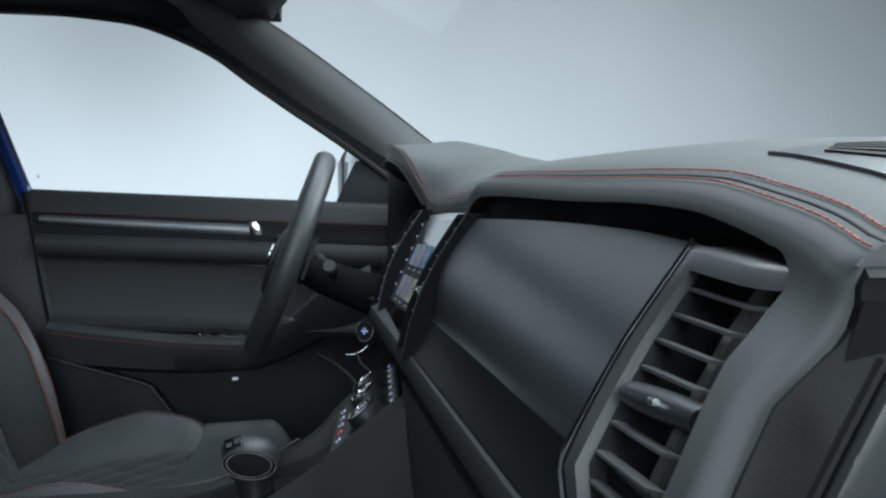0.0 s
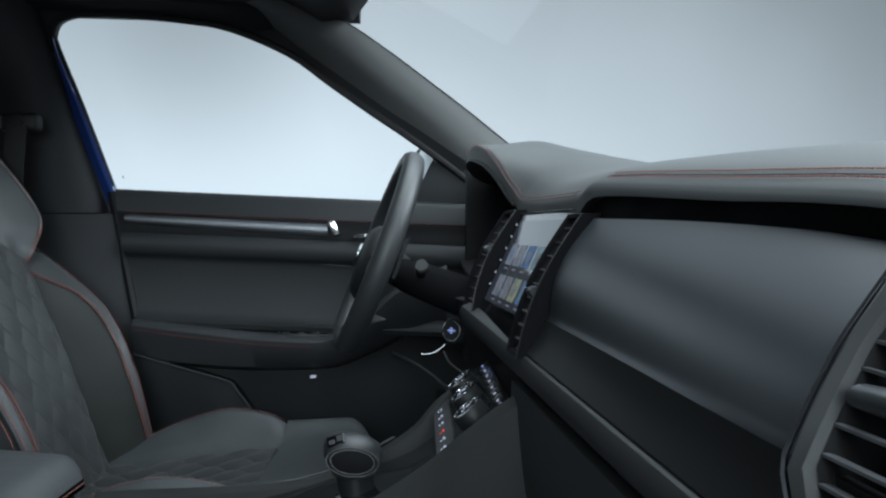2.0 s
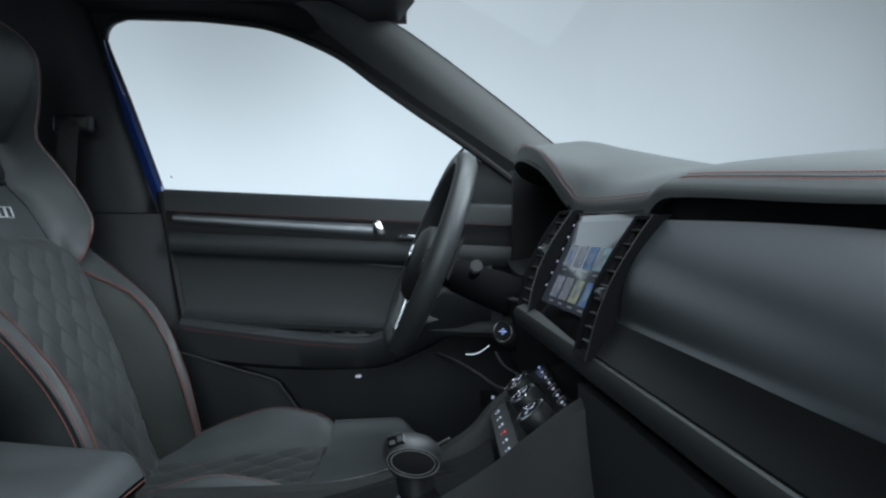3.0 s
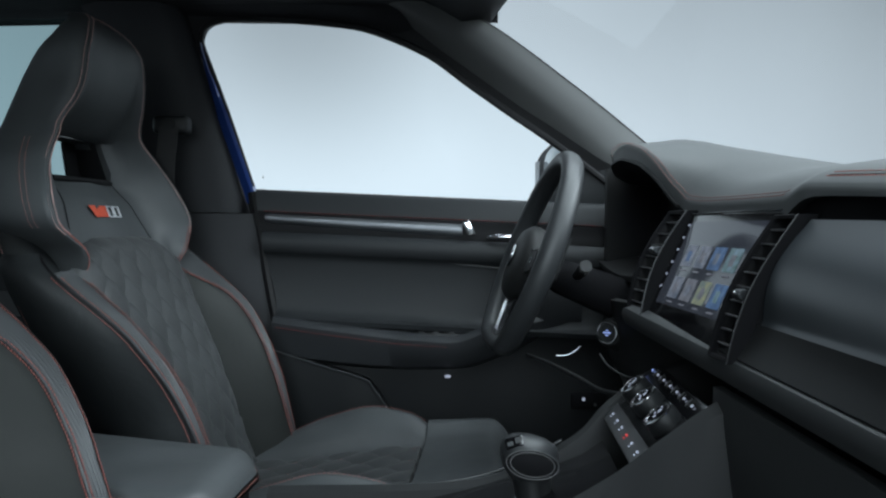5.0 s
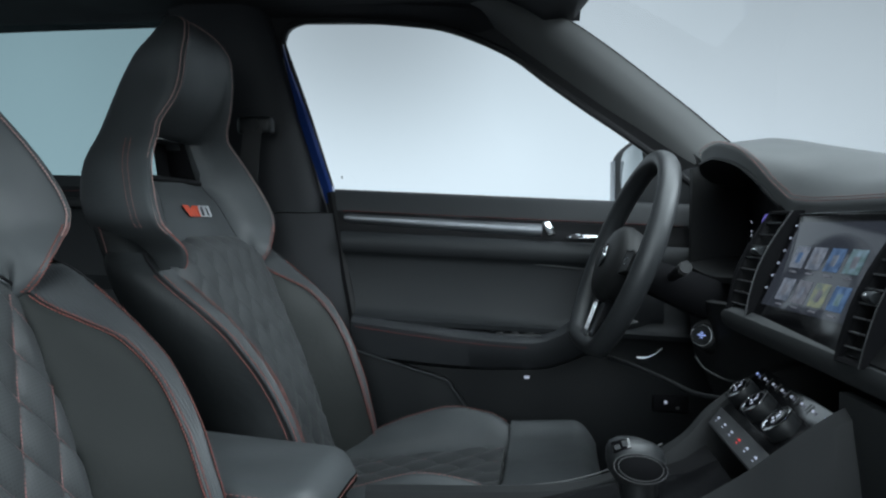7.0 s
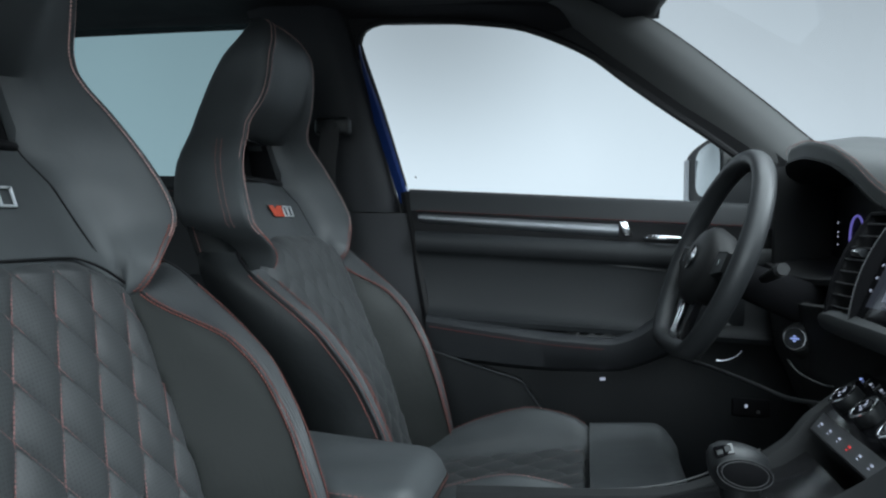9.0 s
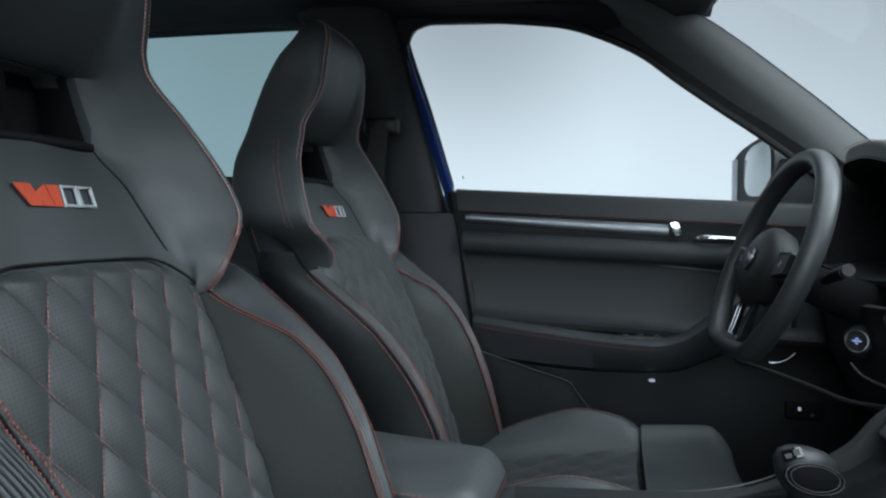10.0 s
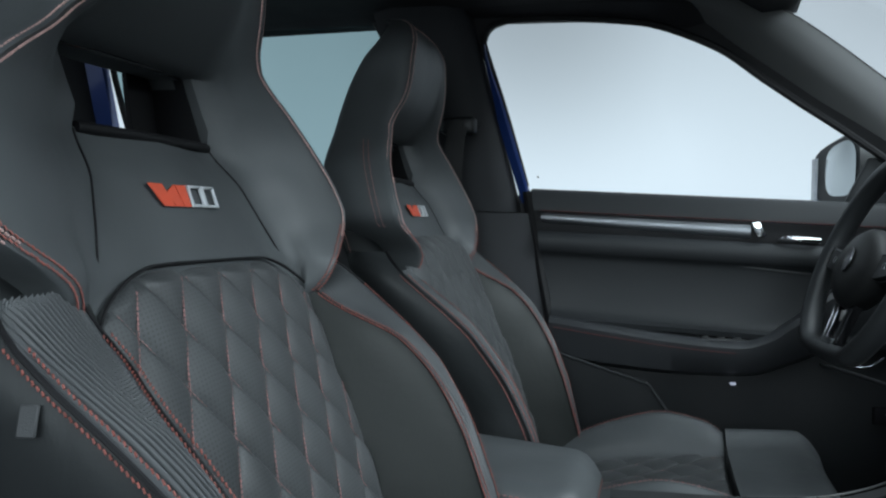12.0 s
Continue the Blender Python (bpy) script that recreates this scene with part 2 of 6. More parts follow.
def loft(rings, closed=True, caps=True, bm=None):
    """Skin through rings of equally many points."""
    bm = bm or bmesh.new()
    vs = [[bm.verts.new(q) for q in r] for r in rings]
    n = len(rings[0])
    for a, b in zip(vs, vs[1:]):
        for i in range(n if closed else n - 1):
            j = (i + 1) % n
            bm.faces.new((a[i], a[j], b[j], b[i]))
    if caps and closed:
        bm.faces.new(vs[0][::-1])
        bm.faces.new(vs[-1])
    return bm


def thicken(bm, depth):
    """Gives an open sheet a back side, depth metres behind its faces."""
    bmesh.ops.recalc_face_normals(bm, faces=bm.faces)
    bmesh.ops.solidify(bm, geom=list(bm.faces), thickness=depth)
    return bm


def sheet(f, us, vs, bm=None):
    """A grid of points f(u, v)."""
    return loft([[f(u, v) for u in us] for v in vs], closed=False, caps=False, bm=bm)


def tube(pts, r, sides=8, bm=None, closed=False):
    bm = bm or bmesh.new()
    pts = [Vector(p) for p in pts]
    rings = []
    n = len(pts)
    ref = None
    for i, p in enumerate(pts):
        a = pts[i - 1] if i > 0 or closed else p
        b = pts[(i + 1) % n] if i < n - 1 or closed else p
        d = (b - a).normalized()
        if ref is None:
            ref = d.cross(Vector((0.31, 0.52, 0.79))).normalized()
        ref = (ref - d * ref.dot(d)).normalized()
        side = d.cross(ref)
        rr = r(i / max(1, n - 1)) if callable(r) else r
        rings.append([p + (ref * math.cos(k * math.tau / sides) + side * math.sin(k * math.tau / sides)) * rr for k in range(sides)])
    if closed:
        rings.append(rings[0])
        return loft(rings, True, False, bm)
    return loft(rings, True, True, bm)


def stitches(pts, length=0.005, gap=0.003, r=0.0009, bm=None):
    """A row of separate thread stitches along a line."""
    bm = bm or bmesh.new()
    pts = [Vector(p) for p in pts]
    acc = 0.0
    start = None
    for a, b in zip(pts, pts[1:]):
        seg = (b - a).length
        if seg < 1e-6:
            continue
        d = (b - a) / seg
        pos = 0.0
        while pos < seg:
            ph = acc % (length + gap)
            if ph < length:
                go = min(length - ph, seg - pos)
                p, q = a + d * pos, a + d * (pos + go)
                if go > 0.0008:
                    tube([p, p.lerp(q, 0.5) + Vector((0, 0, 0)), q], r, 5, bm)
            else:
                go = min(length + gap - ph, seg - pos)
            go = max(go, 1e-5)
            pos += go
            acc += go
    return bm


def slant_stitches(pts, bm=None, length=0.0034, gap=0.0014, r=0.0008, slant=0.0010):
    """A row of plump thread stitches, each a little across the line."""
    bm = bm or bmesh.new()
    pts = [Vector(p) for p in pts]
    run, at = 0.0, 0.0
    for a, b in zip(pts, pts[1:]):
        seg = (b - a).length
        d = (b - a).normalized()
        out = d.cross(Vector((0.8, 0.0, 0.6))).normalized() * slant
        while at <= run + seg:
            p = a + d * (at - run)
            tube([p - out, p + d * length * 0.5, p + d * length + out], r, 5, bm)
            at += length + gap
        run += seg
    return bm


def box(x0, x1, y0, y1, z0, z1, bevel=0.003, segs=2, m=None):
    bm = bmesh.new()
    bmesh.ops.create_cube(bm, size=1, matrix=Matrix.Translation(((x0 + x1) / 2, (y0 + y1) / 2, (z0 + z1) / 2)) @ Matrix.Diagonal((x1 - x0, y1 - y0, z1 - z0, 1)))
    if bevel:
        bmesh.ops.bevel(bm, geom=list(bm.edges), offset=bevel, segments=segs, affect="EDGES", profile=0.5)
    if m is not None:
        bmesh.ops.transform(bm, matrix=m, verts=bm.verts)
    return bm


def slab(outline, depth, bevel=0.0):
    """A flat piece with the given outline, pushed out by the vector depth."""
    bm = bmesh.new()
    f = bm.faces.new([bm.verts.new(p) for p in outline])
    got = bmesh.ops.extrude_face_region(bm, geom=[f])
    bmesh.ops.translate(bm, vec=Vector(depth), verts=[v for v in got["geom"] if isinstance(v, bmesh.types.BMVert)])
    bmesh.ops.recalc_face_normals(bm, faces=bm.faces)
    if bevel:
        bmesh.ops.bevel(bm, geom=list(bm.edges), offset=bevel, segments=2, affect="EDGES", profile=0.5)
    return bm


def lathe(profile, m, n=28):
    """Turns (radius, height) pairs round the z axis, then places them by m."""
    bm = loft([[Vector((r * math.cos(k * math.tau / n), r * math.sin(k * math.tau / n), h)) for k in range(n)] for r, h in profile])
    bmesh.ops.transform(bm, matrix=m, verts=bm.verts)
    return bm


def steps(a, b, n):
    return [a + (b - a) * i / n for i in range(n + 1)]

# ---------------------------------------------------------------- studio round the car
YC = 1.10        # the car's middle
ground = part("ground", box(-9, 9, -7, 9, -0.1, 0.0, 0), CONCRETE, smooth=False)
tagged(ground, "grey painted photo studio floor under the car", "floor", kind="structure")


def backdrop_paint():
    """Studio cloth that glows by itself, its lighting painted in: brightest beside the car, greyer ahead of it, with
    soft uneven patches.
    """
    m = bpy.data.materials.new("glowing_studio_cloth")
    m.use_nodes = True
    t = m.node_tree
    n, l = t.nodes, t.links
    n.remove(n["Principled BSDF"])
    co = n.new("ShaderNodeTexCoord")
    sep = n.new("ShaderNodeSeparateXYZ")
    l.new(co.outputs["Object"], sep.inputs[0])
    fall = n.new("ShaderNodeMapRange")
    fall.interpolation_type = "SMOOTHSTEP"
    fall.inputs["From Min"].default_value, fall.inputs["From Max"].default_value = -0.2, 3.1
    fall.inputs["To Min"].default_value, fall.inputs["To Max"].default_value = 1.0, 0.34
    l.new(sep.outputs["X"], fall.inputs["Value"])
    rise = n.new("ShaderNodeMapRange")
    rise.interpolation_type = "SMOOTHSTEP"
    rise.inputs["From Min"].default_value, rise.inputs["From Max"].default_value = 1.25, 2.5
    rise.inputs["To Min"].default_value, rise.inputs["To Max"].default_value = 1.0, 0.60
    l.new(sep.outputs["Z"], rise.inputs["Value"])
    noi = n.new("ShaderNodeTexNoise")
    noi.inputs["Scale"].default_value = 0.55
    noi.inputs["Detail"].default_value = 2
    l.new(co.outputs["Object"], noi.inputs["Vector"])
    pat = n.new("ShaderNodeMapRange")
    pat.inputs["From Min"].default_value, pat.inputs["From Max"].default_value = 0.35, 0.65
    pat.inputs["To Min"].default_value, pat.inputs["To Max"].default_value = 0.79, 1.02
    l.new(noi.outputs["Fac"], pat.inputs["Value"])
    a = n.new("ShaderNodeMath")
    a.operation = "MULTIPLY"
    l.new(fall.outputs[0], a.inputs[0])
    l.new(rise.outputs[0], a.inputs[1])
    # the glow is painted weaker on the doorway side
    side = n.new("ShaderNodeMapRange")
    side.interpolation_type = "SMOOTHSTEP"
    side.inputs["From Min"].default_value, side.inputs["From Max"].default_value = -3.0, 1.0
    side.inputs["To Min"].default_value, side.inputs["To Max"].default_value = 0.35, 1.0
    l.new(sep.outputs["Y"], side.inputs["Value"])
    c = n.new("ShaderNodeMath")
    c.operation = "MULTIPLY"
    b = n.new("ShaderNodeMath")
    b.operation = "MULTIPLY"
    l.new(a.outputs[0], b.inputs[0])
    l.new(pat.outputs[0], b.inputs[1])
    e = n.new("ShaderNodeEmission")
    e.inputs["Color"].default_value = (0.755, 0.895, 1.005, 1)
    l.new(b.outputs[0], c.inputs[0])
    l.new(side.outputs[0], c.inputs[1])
    # a dimmer round spot in the painted glow
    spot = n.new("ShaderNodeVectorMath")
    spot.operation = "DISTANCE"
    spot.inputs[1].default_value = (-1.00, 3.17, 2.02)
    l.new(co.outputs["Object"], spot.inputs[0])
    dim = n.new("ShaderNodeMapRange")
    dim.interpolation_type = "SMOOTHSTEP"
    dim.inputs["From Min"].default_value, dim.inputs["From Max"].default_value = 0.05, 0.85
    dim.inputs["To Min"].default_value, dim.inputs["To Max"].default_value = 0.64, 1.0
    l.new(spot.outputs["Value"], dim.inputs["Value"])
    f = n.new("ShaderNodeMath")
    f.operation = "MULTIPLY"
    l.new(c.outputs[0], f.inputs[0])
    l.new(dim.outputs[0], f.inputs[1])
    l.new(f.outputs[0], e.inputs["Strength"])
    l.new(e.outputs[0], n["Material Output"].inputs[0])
    return m


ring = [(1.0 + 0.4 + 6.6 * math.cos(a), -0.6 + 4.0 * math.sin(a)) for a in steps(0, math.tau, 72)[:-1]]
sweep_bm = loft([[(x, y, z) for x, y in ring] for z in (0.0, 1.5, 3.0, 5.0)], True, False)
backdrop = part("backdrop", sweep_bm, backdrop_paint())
tagged(backdrop, "pale blue-white studio cloth all round the car, glowing with painted-in light", "backdrop", kind="structure")

# ---------------------------------------------------------------- car shell: floor, roof lining, pillars, glass
car_floor = part("floor", box(-2.3, 0.62, 0.26, 1.95, 0.34, 0.38, 0), CARPET, smooth=False)
tagged(car_floor, "black carpeted car floor", "car floor", kind="structure")
firewall = part("wall_front", box(0.56, 0.62, 0.26, 1.95, 0.38, 1.16, 0.01), CARPET)
tagged(firewall, "black carpeted bulkhead in the footwell", "bulkhead", kind="structure")
under = part("underbody", box(-2.6, 1.5, 0.22, 1.98, 0.25, 0.335, 0.02), RUBBER)
tagged(under, "dark underbody of the car", "underbody", kind="structure")


def roof_z(x, y):
    return 1.735 - 0.10 * ((y - YC) / 0.8) ** 4 * 0.5 - 0.012 * (x + 1.0) ** 2 + 0.0


roof = sheet(lambda u, v: (u, v, roof_z(u, v)), steps(-2.5, -0.22, 24), steps(0.30, 1.90, 20))
thicken(roof, 0.03)
ceiling = part("ceiling", roof, LINING)
tagged(ceiling, "black fabric headliner", "headliner", kind="structure")


def window_plane(x, z):
    """Where the driver's side glass lies across the car."""
    return 1.967 - 0.297 * (z - 1.268)


def mirrored(p):
    return (p[0], 2 * YC - p[1], p[2])


FRAME_TOP = [(-0.812, 1.273), (-0.858, 1.45), (-0.898, 1.585), (-0.900, 1.612), (-0.887, 1.634), (-0.862, 1.645), (-0.825, 1.650), (-0.737, 1.649), (-0.606, 1.639),
             (-0.503, 1.622), (-0.375, 1.570), (-0.285, 1.508), (-0.193, 1.446), (-0.114, 1.395), (-0.02, 1.330), (0.06, 1.27)]

# A pillars: a lined post from the roof to the dash on either side
A_IN = [(-0.48, 1.770, 1.712), (-0.34, 1.800, 1.655), (-0.261, 1.814, 1.637), (-0.171, 1.846, 1.586), (-0.067, 1.891, 1.518), (0.029, 1.935, 1.454), (0.121, 1.979, 1.389), (0.25, 2.03, 1.30)]
A_OUT = [(-0.58, 1.862, 1.700), (-0.44, 1.866, 1.638), (-0.355, 1.876, 1.581), (-0.265, 1.896, 1.517), (-0.173, 1.914, 1.453), (-0.095, 1.931, 1.399), (-0.002, 1.950, 1.330), (0.11, 1.97, 1.245)]


def a_pillar(flip):
    rings = []
    for p, q in zip(spline(A_IN, 5), spline(A_OUT, 5)):
        mid = (p + q) / 2
        inside = spline([p, p * 0.75 + q * 0.25 + Vector((-0.008, -0.020, 0.003)), mid + Vector((-0.013, -0.027, 0.002)), p * 0.25 + q * 0.75 + Vector((-0.008, -0.019, 0.004)), q], 4)
        ring_pts = inside + [q + Vector((0.012, 0.055, -0.015)), p + Vector((0.006, 0.050, -0.022))]
        if flip:
            ring_pts = [Vector(mirrored(v)) for v in ring_pts]
        rings.append(ring_pts)
    ob = part("pillar_front", loft(rings), APILLAR)
    edge = tube([Vector(mirrored(v)) if flip else v for v in spline([Vector(p) + Vector((0.003, 0.004, 0.000)) for p in A_IN], 5)], 0.0028)
    part("glass_seal", edge, RUBBER, ob)
    return tagged(ob, "charcoal fabric-covered windscreen pillar", "pillar", kind="structure")


a_pillar(False)

# header between roof lining and windscreen, and the roof rail over the doors
header = loft([[(-0.42, y, 1.70), (-0.30, y, 1.640 - 0.03 * ((y - YC) / 0.7) ** 2 * 0.3), (-0.235, y, 1.650 - 0.03 * ((y - YC) / 0.7) ** 2 * 0.3), (-0.20, y, 1.685), (-0.42, y, 1.76)] for y in steps(0.36, 1.84, 12)])
tagged(part("trim_header", header, LINING), "black header trim above the windscreen", "trim", kind="structure")
rail = []
for x in steps(-2.4, -0.36, 24):
    drop = curve((-2.4, 0.0), (-1.5, 0.010), (-1.0, 0.008), (-0.75, 0.004), (-0.6, -0.002), (-0.5, -0.018), (-0.36, -0.068))(x)
    go = 0.055 * max(0.0, (x + 0.56) / 0.20) ** 2
    rail.append([(x, 1.872 + go, 1.650 + drop), (x, 1.845 + go, 1.650 + drop), (x, 1.80 + go * 0.6, 1.672 + drop * 0.6 + go * 0.5), (x, 1.79, 1.76), (x, 1.93, 1.76), (x, 1.92, 1.655 + drop)])
tagged(part("trim_roof_rail", loft(rail), LINING), "black lining along the roof rail above the doors", "trim", kind="structure")

edge_l = spline([Vector(p) + Vector((0.012, 0.010, 0.0)) for p in A_IN] + [(0.42, 2.06, 1.18)], 4)


def glass_point(u, i):
    p = edge_l[i]
    bow = 4 * u * (1 - u)
    return p.lerp(Vector(mirrored(p)), u) + Vector((0.13 * bow, 0, 0.035 * bow))


screen_glass = sheet(glass_point, steps(0, 1, 18), range(len(edge_l)))
wind = part("window_front", screen_glass, CLEAR)
tagged(wind, "clear sloping windscreen glass", "windscreen", kind="structure")
wind.visible_shadow = False

# B pillar on the driver's side, upper and lower cover
b_up = []
for z in steps(1.2125, 1.70, 12):
    k = (z - 1.20) / 0.46
    yo = window_plane(0, z)
    x1 = -0.828 - 0.10 * k
    x0 = -1.055 - 0.11 * k
    b_up.append([(x1, yo - 0.012, z), (x1 - 0.012, yo - 0.038, z), (x1 - 0.05, yo - 0.062, z), (x0 + 0.06, yo - 0.066, z), (x0 + 0.01, yo - 0.045, z), (x0, yo - 0.01, z), (x0, yo + 0.02, z), (x1, yo + 0.02, z)])
b_pillar = part("pillar_middle", loft(b_up), PILLAR)
tagged(b_pillar, "charcoal plastic cover of the middle door pillar", "pillar", kind="structure")
b_low = []
for z in steps(0.38, 1.210, 14):
    k = min(1.0, (z - 0.38) / 0.82)
    yo = 1.992 - 0.008 * k
    x1 = -0.694 - 0.18 * max(0, z - 0.66) + 0.14 * max(0, 0.66 - z)
    x0 = -1.10 + 0.05 * k
    b_low.append([(x1, yo - 0.02, z), (x1 - 0.012, yo - 0.048, z), (x1 - 0.06, yo - 0.064, z), (x0 + 0.06, yo - 0.064, z), (x0, yo - 0.05, z), (x0, yo, z), (x1, yo, z)])
part("lower_cover", loft(b_low), PILLAR, b_pillar)
part("outer_post", box(-1.12, -0.60, 1.996, 2.03, 0.36, 1.255, 0.004), RUBBER, b_pillar, "dark sheet metal behind the pillar cover")
# ---------------------------------------------------------------- seats
P_SEAT = Vector((-0.62, 0.706, 0.38))
S_SEAT = 0.80
FLARE = 0.0      # how much the outboard wing opens out, next to the doorway
seat_x = curve((0.55, -0.645), (0.62, -0.675), (0.80, -0.760), (0.95, -0.832), (1.10, -0.901), (1.215, -0.955), (1.30, -0.990), (1.40, -1.018), (1.50, -1.030), (1.60, -1.030))


def on_seat(s, z, d):
    """Seat coordinates: sideways from its middle, height, forward of the reclined back."""
    return Vector((seat_x(z) + d, P_SEAT.y + s, z))


# half widths and depths of the upper shell with the wings, by height: outer edge, stitched ridge, how far the ridge, the middle and the back lie forward
U_OUT = curve((1.092, 0.202), (1.110, 0.207), (1.130, 0.218), (1.145, 0.235), (1.160, 0.258), (1.183, 0.285), (1.197, 0.2885), (1.215, 0.286), (1.250, 0.271), (1.285, 0.246), (1.310, 0.220), (1.340, 0.184), (1.370, 0.160), (1.410, 0.140), (1.450, 0.130), (1.490, 0.125), (1.518, 0.108), (1.541, 0.084), (1.558, 0.054), (1.572, 0.024), (1.578, 0.010))
U_RIDGE = curve((1.092, 0.194), (1.110, 0.198), (1.130, 0.208), (1.145, 0.225), (1.160, 0.247), (1.180, 0.273), (1.195, 0.279), (1.215, 0.276), (1.250, 0.260), (1.280, 0.239), (1.310, 0.208), (1.340, 0.171), (1.370, 0.147), (1.400, 0.131), (1.430, 0.122), (1.480, 0.115), (1.515, 0.102), (1.541, 0.076), (1.558, 0.045), (1.572, 0.017), (1.578, 0.006))
U_FWD = curve((1.092, -0.014), (1.100, 0.002), (1.112, 0.017), (1.130, 0.031), (1.145, 0.037), (1.160, 0.039), (1.180, 0.041), (1.200, 0.046), (1.250, 0.049), (1.310, 0.049), (1.350, 0.048), (1.370, 0.055), (1.400, 0.073), (1.430, 0.086), (1.468, 0.095), (1.508, 0.098), (1.540, 0.087), (1.558, 0.070), (1.572, 0.046), (1.578, 0.022))
U_MID = curve((1.092, -0.045), (1.120, -0.020), (1.145, -0.004), (1.215, -0.002), (1.262, -0.016), (1.344, -0.020), (1.358, 0.004), (1.380, 0.034), (1.410, 0.061), (1.450, 0.083), (1.495, 0.094), (1.530, 0.088), (1.558, 0.067), (1.578, 0.016))
U_BACK = curve((1.092, -0.105), (1.20, -0.098), (1.28, -0.082), (1.36, -0.066), (1.43, -0.042), (1.48, -0.014), (1.53, 0.018), (1.56, 0.030), (1.578, 0.020))
HOLE = (1.264, 1.344)
HOLE_W = 0.110
U_CREASE = curve((1.092, 0.176), (1.135, 0.166), (1.180, 0.146), (1.225, 0.127), (1.262, 0.112), (1.270, HOLE_W), (1.60, HOLE_W))


def wing(z, side):
    """Half widths of the outer edge and of the ridge on one side."""
    k = FLARE * min(1.0, max(0.0, (1.37 - z) / 0.08)) if side < 0 else 0.0
    return U_OUT(z) + 0.018 * k, U_RIDGE(z) + 0.018 * k


def ridge_d(z, side):
    return U_FWD(z) - (0.024 * FLARE * min(1.0, max(0.0, (1.37 - z) / 0.08)) if side < 0 else 0.0)


def half_ring(z, side):
    f, c, b = ridge_d(z, side), max(-0.018, U_MID(z)) if z < 1.2 else U_MID(z), U_BACK(z)
    o, r = wing(z, side)
    inner = min(U_CREASE(z), r * (0.86 if z < 1.25 else 0.66))
    dip = 0.006 * min(1, max(0, (z - 1.12) / 0.03)) * min(1, max(0, (1.275 - z) / 0.01))
    t = min(1.0, max(0.0, (z - 1.29) / 0.16))
    low = min(1.0, max(0.0, (1.34 - z) / 0.06))
    return [(0, c), (inner, c + 0.002 - 2 * dip), (inner + 0.46 * (r - inner), c + (f - c) * (0.66 - 0.20 * low)), (r, f), (o, f - 0.020 * min(1, o / 0.1)),
            (o * (0.98 - 0.02 * t), (f + b) / 2 - 0.02), (o * (0.88 - 0.10 * t), b + 0.006), (min(inner, o * 0.55), b), (0, b - 0.004)]


def shell_ring(z, per=4):
    left = half_ring(z, -1)
    pts = half_ring(z, 1) + [(-a, d) for a, d in left[-2:0:-1]]
    return [on_seat(p.x, z, p.y) for p in spline([(a, d, 0) for a, d in pts], per, closed=True)]


def upper_shell():
    zs = sorted(set(steps(1.092, 1.25, 18) + [HOLE[0], 1.284, 1.304, 1.324, HOLE[1]] + steps(1.356, 1.550, 16) + [1.558, 1.565, 1.571, 1.575, 1.578]))
    per = 4
    bm = bmesh.new()
    rings = [[bm.verts.new(q) for q in shell_ring(z, per)] for z in zs]
    n = len(rings[0])
    front = set(range(n - per, n)) | set(range(0, per))
    back = set(range(7 * per, 9 * per))
    for i in range(len(zs) - 1):
        inside = HOLE[0] - 1e-6 <= zs[i] and zs[i + 1] <= HOLE[1] + 1e-6
        for k in range(n):
            if inside and (k in front or k in back):
                continue
            j = (k + 1) % n
            bm.faces.new((rings[i][k], rings[i][j], rings[i + 1][j], rings[i + 1][k]))
    bm.faces.new(rings[0][::-1])
    bm.faces.new(rings[-1])
    # walls of the opening
    lo, hi = zs.index(HOLE[0]), zs.index(HOLE[1])
    fr = [(n - per + k) % n for k in range(2 * per + 1)]
    ba = [9 * per - k for k in range(2 * per + 1)]
    for lv in (lo, hi):
        for k in range(2 * per):
            bm.faces.new((rings[lv][fr[k]], rings[lv][fr[k + 1]], rings[lv][ba[k + 1]], rings[lv][ba[k]]))
    for i in range(lo, hi):
        for a, b in ((fr[0], ba[0]), (fr[-1], ba[-1])):
            bm.faces.new((rings[i][a], rings[i + 1][a], rings[i + 1][b], rings[i][b]))
    return bm


# lower back: half width of the quilted middle, the two seams of the ribbed band, and how far they stand forward
PANEL_W = curve((0.60, 0.180), (0.80, 0.180), (0.95, 0.192), (1.04, 0.199), (1.10, 0.200), (1.135, 0.200))
SEAM_W = curve((0.60, 0.208), (0.75, 0.216), (0.87, 0.223), (0.95, 0.237), (1.00, 0.247), (1.04, 0.243), (1.06, 0.226), (1.08, 0.206), (1.094, 0.200), (1.135, 0.202))
SEAM_D = curve((0.60, 0.036), (0.70, 0.064), (0.80, 0.084), (0.87, 0.094), (0.92, 0.097), (0.96, 0.093), (1.00, 0.082), (1.04, 0.060), (1.06, 0.036), (1.08, 0.011), (1.094, -0.003), (1.135, -0.016))
BAND_W = curve((0.60, 0.240), (0.75, 0.252), (0.87, 0.266), (0.95, 0.284), (1.00, 0.297), (1.04, 0.304), (1.08, 0.309), (1.10, 0.308), (1.12, 0.300), (1.135, 0.280))
BAND_D = curve((0.60, 0.030), (0.70, 0.060), (0.80, 0.084), (0.87, 0.096), (0.92, 0.098), (1.00, 0.084), (1.04, 0.062), (1.08, 0.032), (1.10, 0.017), (1.12, 0.004), (1.135, -0.006))


BOARD_W = curve((0.60, 0.238), (0.75, 0.250), (0.87, 0.263), (0.95, 0.280), (1.00, 0.293), (1.06, 0.297), (1.10, 0.288), (1.14, 0.276), (1.18, 0.266), (1.22, 0.262))
BOARD_D = curve((0.60, 0.2), (1.02, 0.08), (1.06, 0.035), (1.10, 0.0), (1.14, -0.018), (1.22, -0.02))


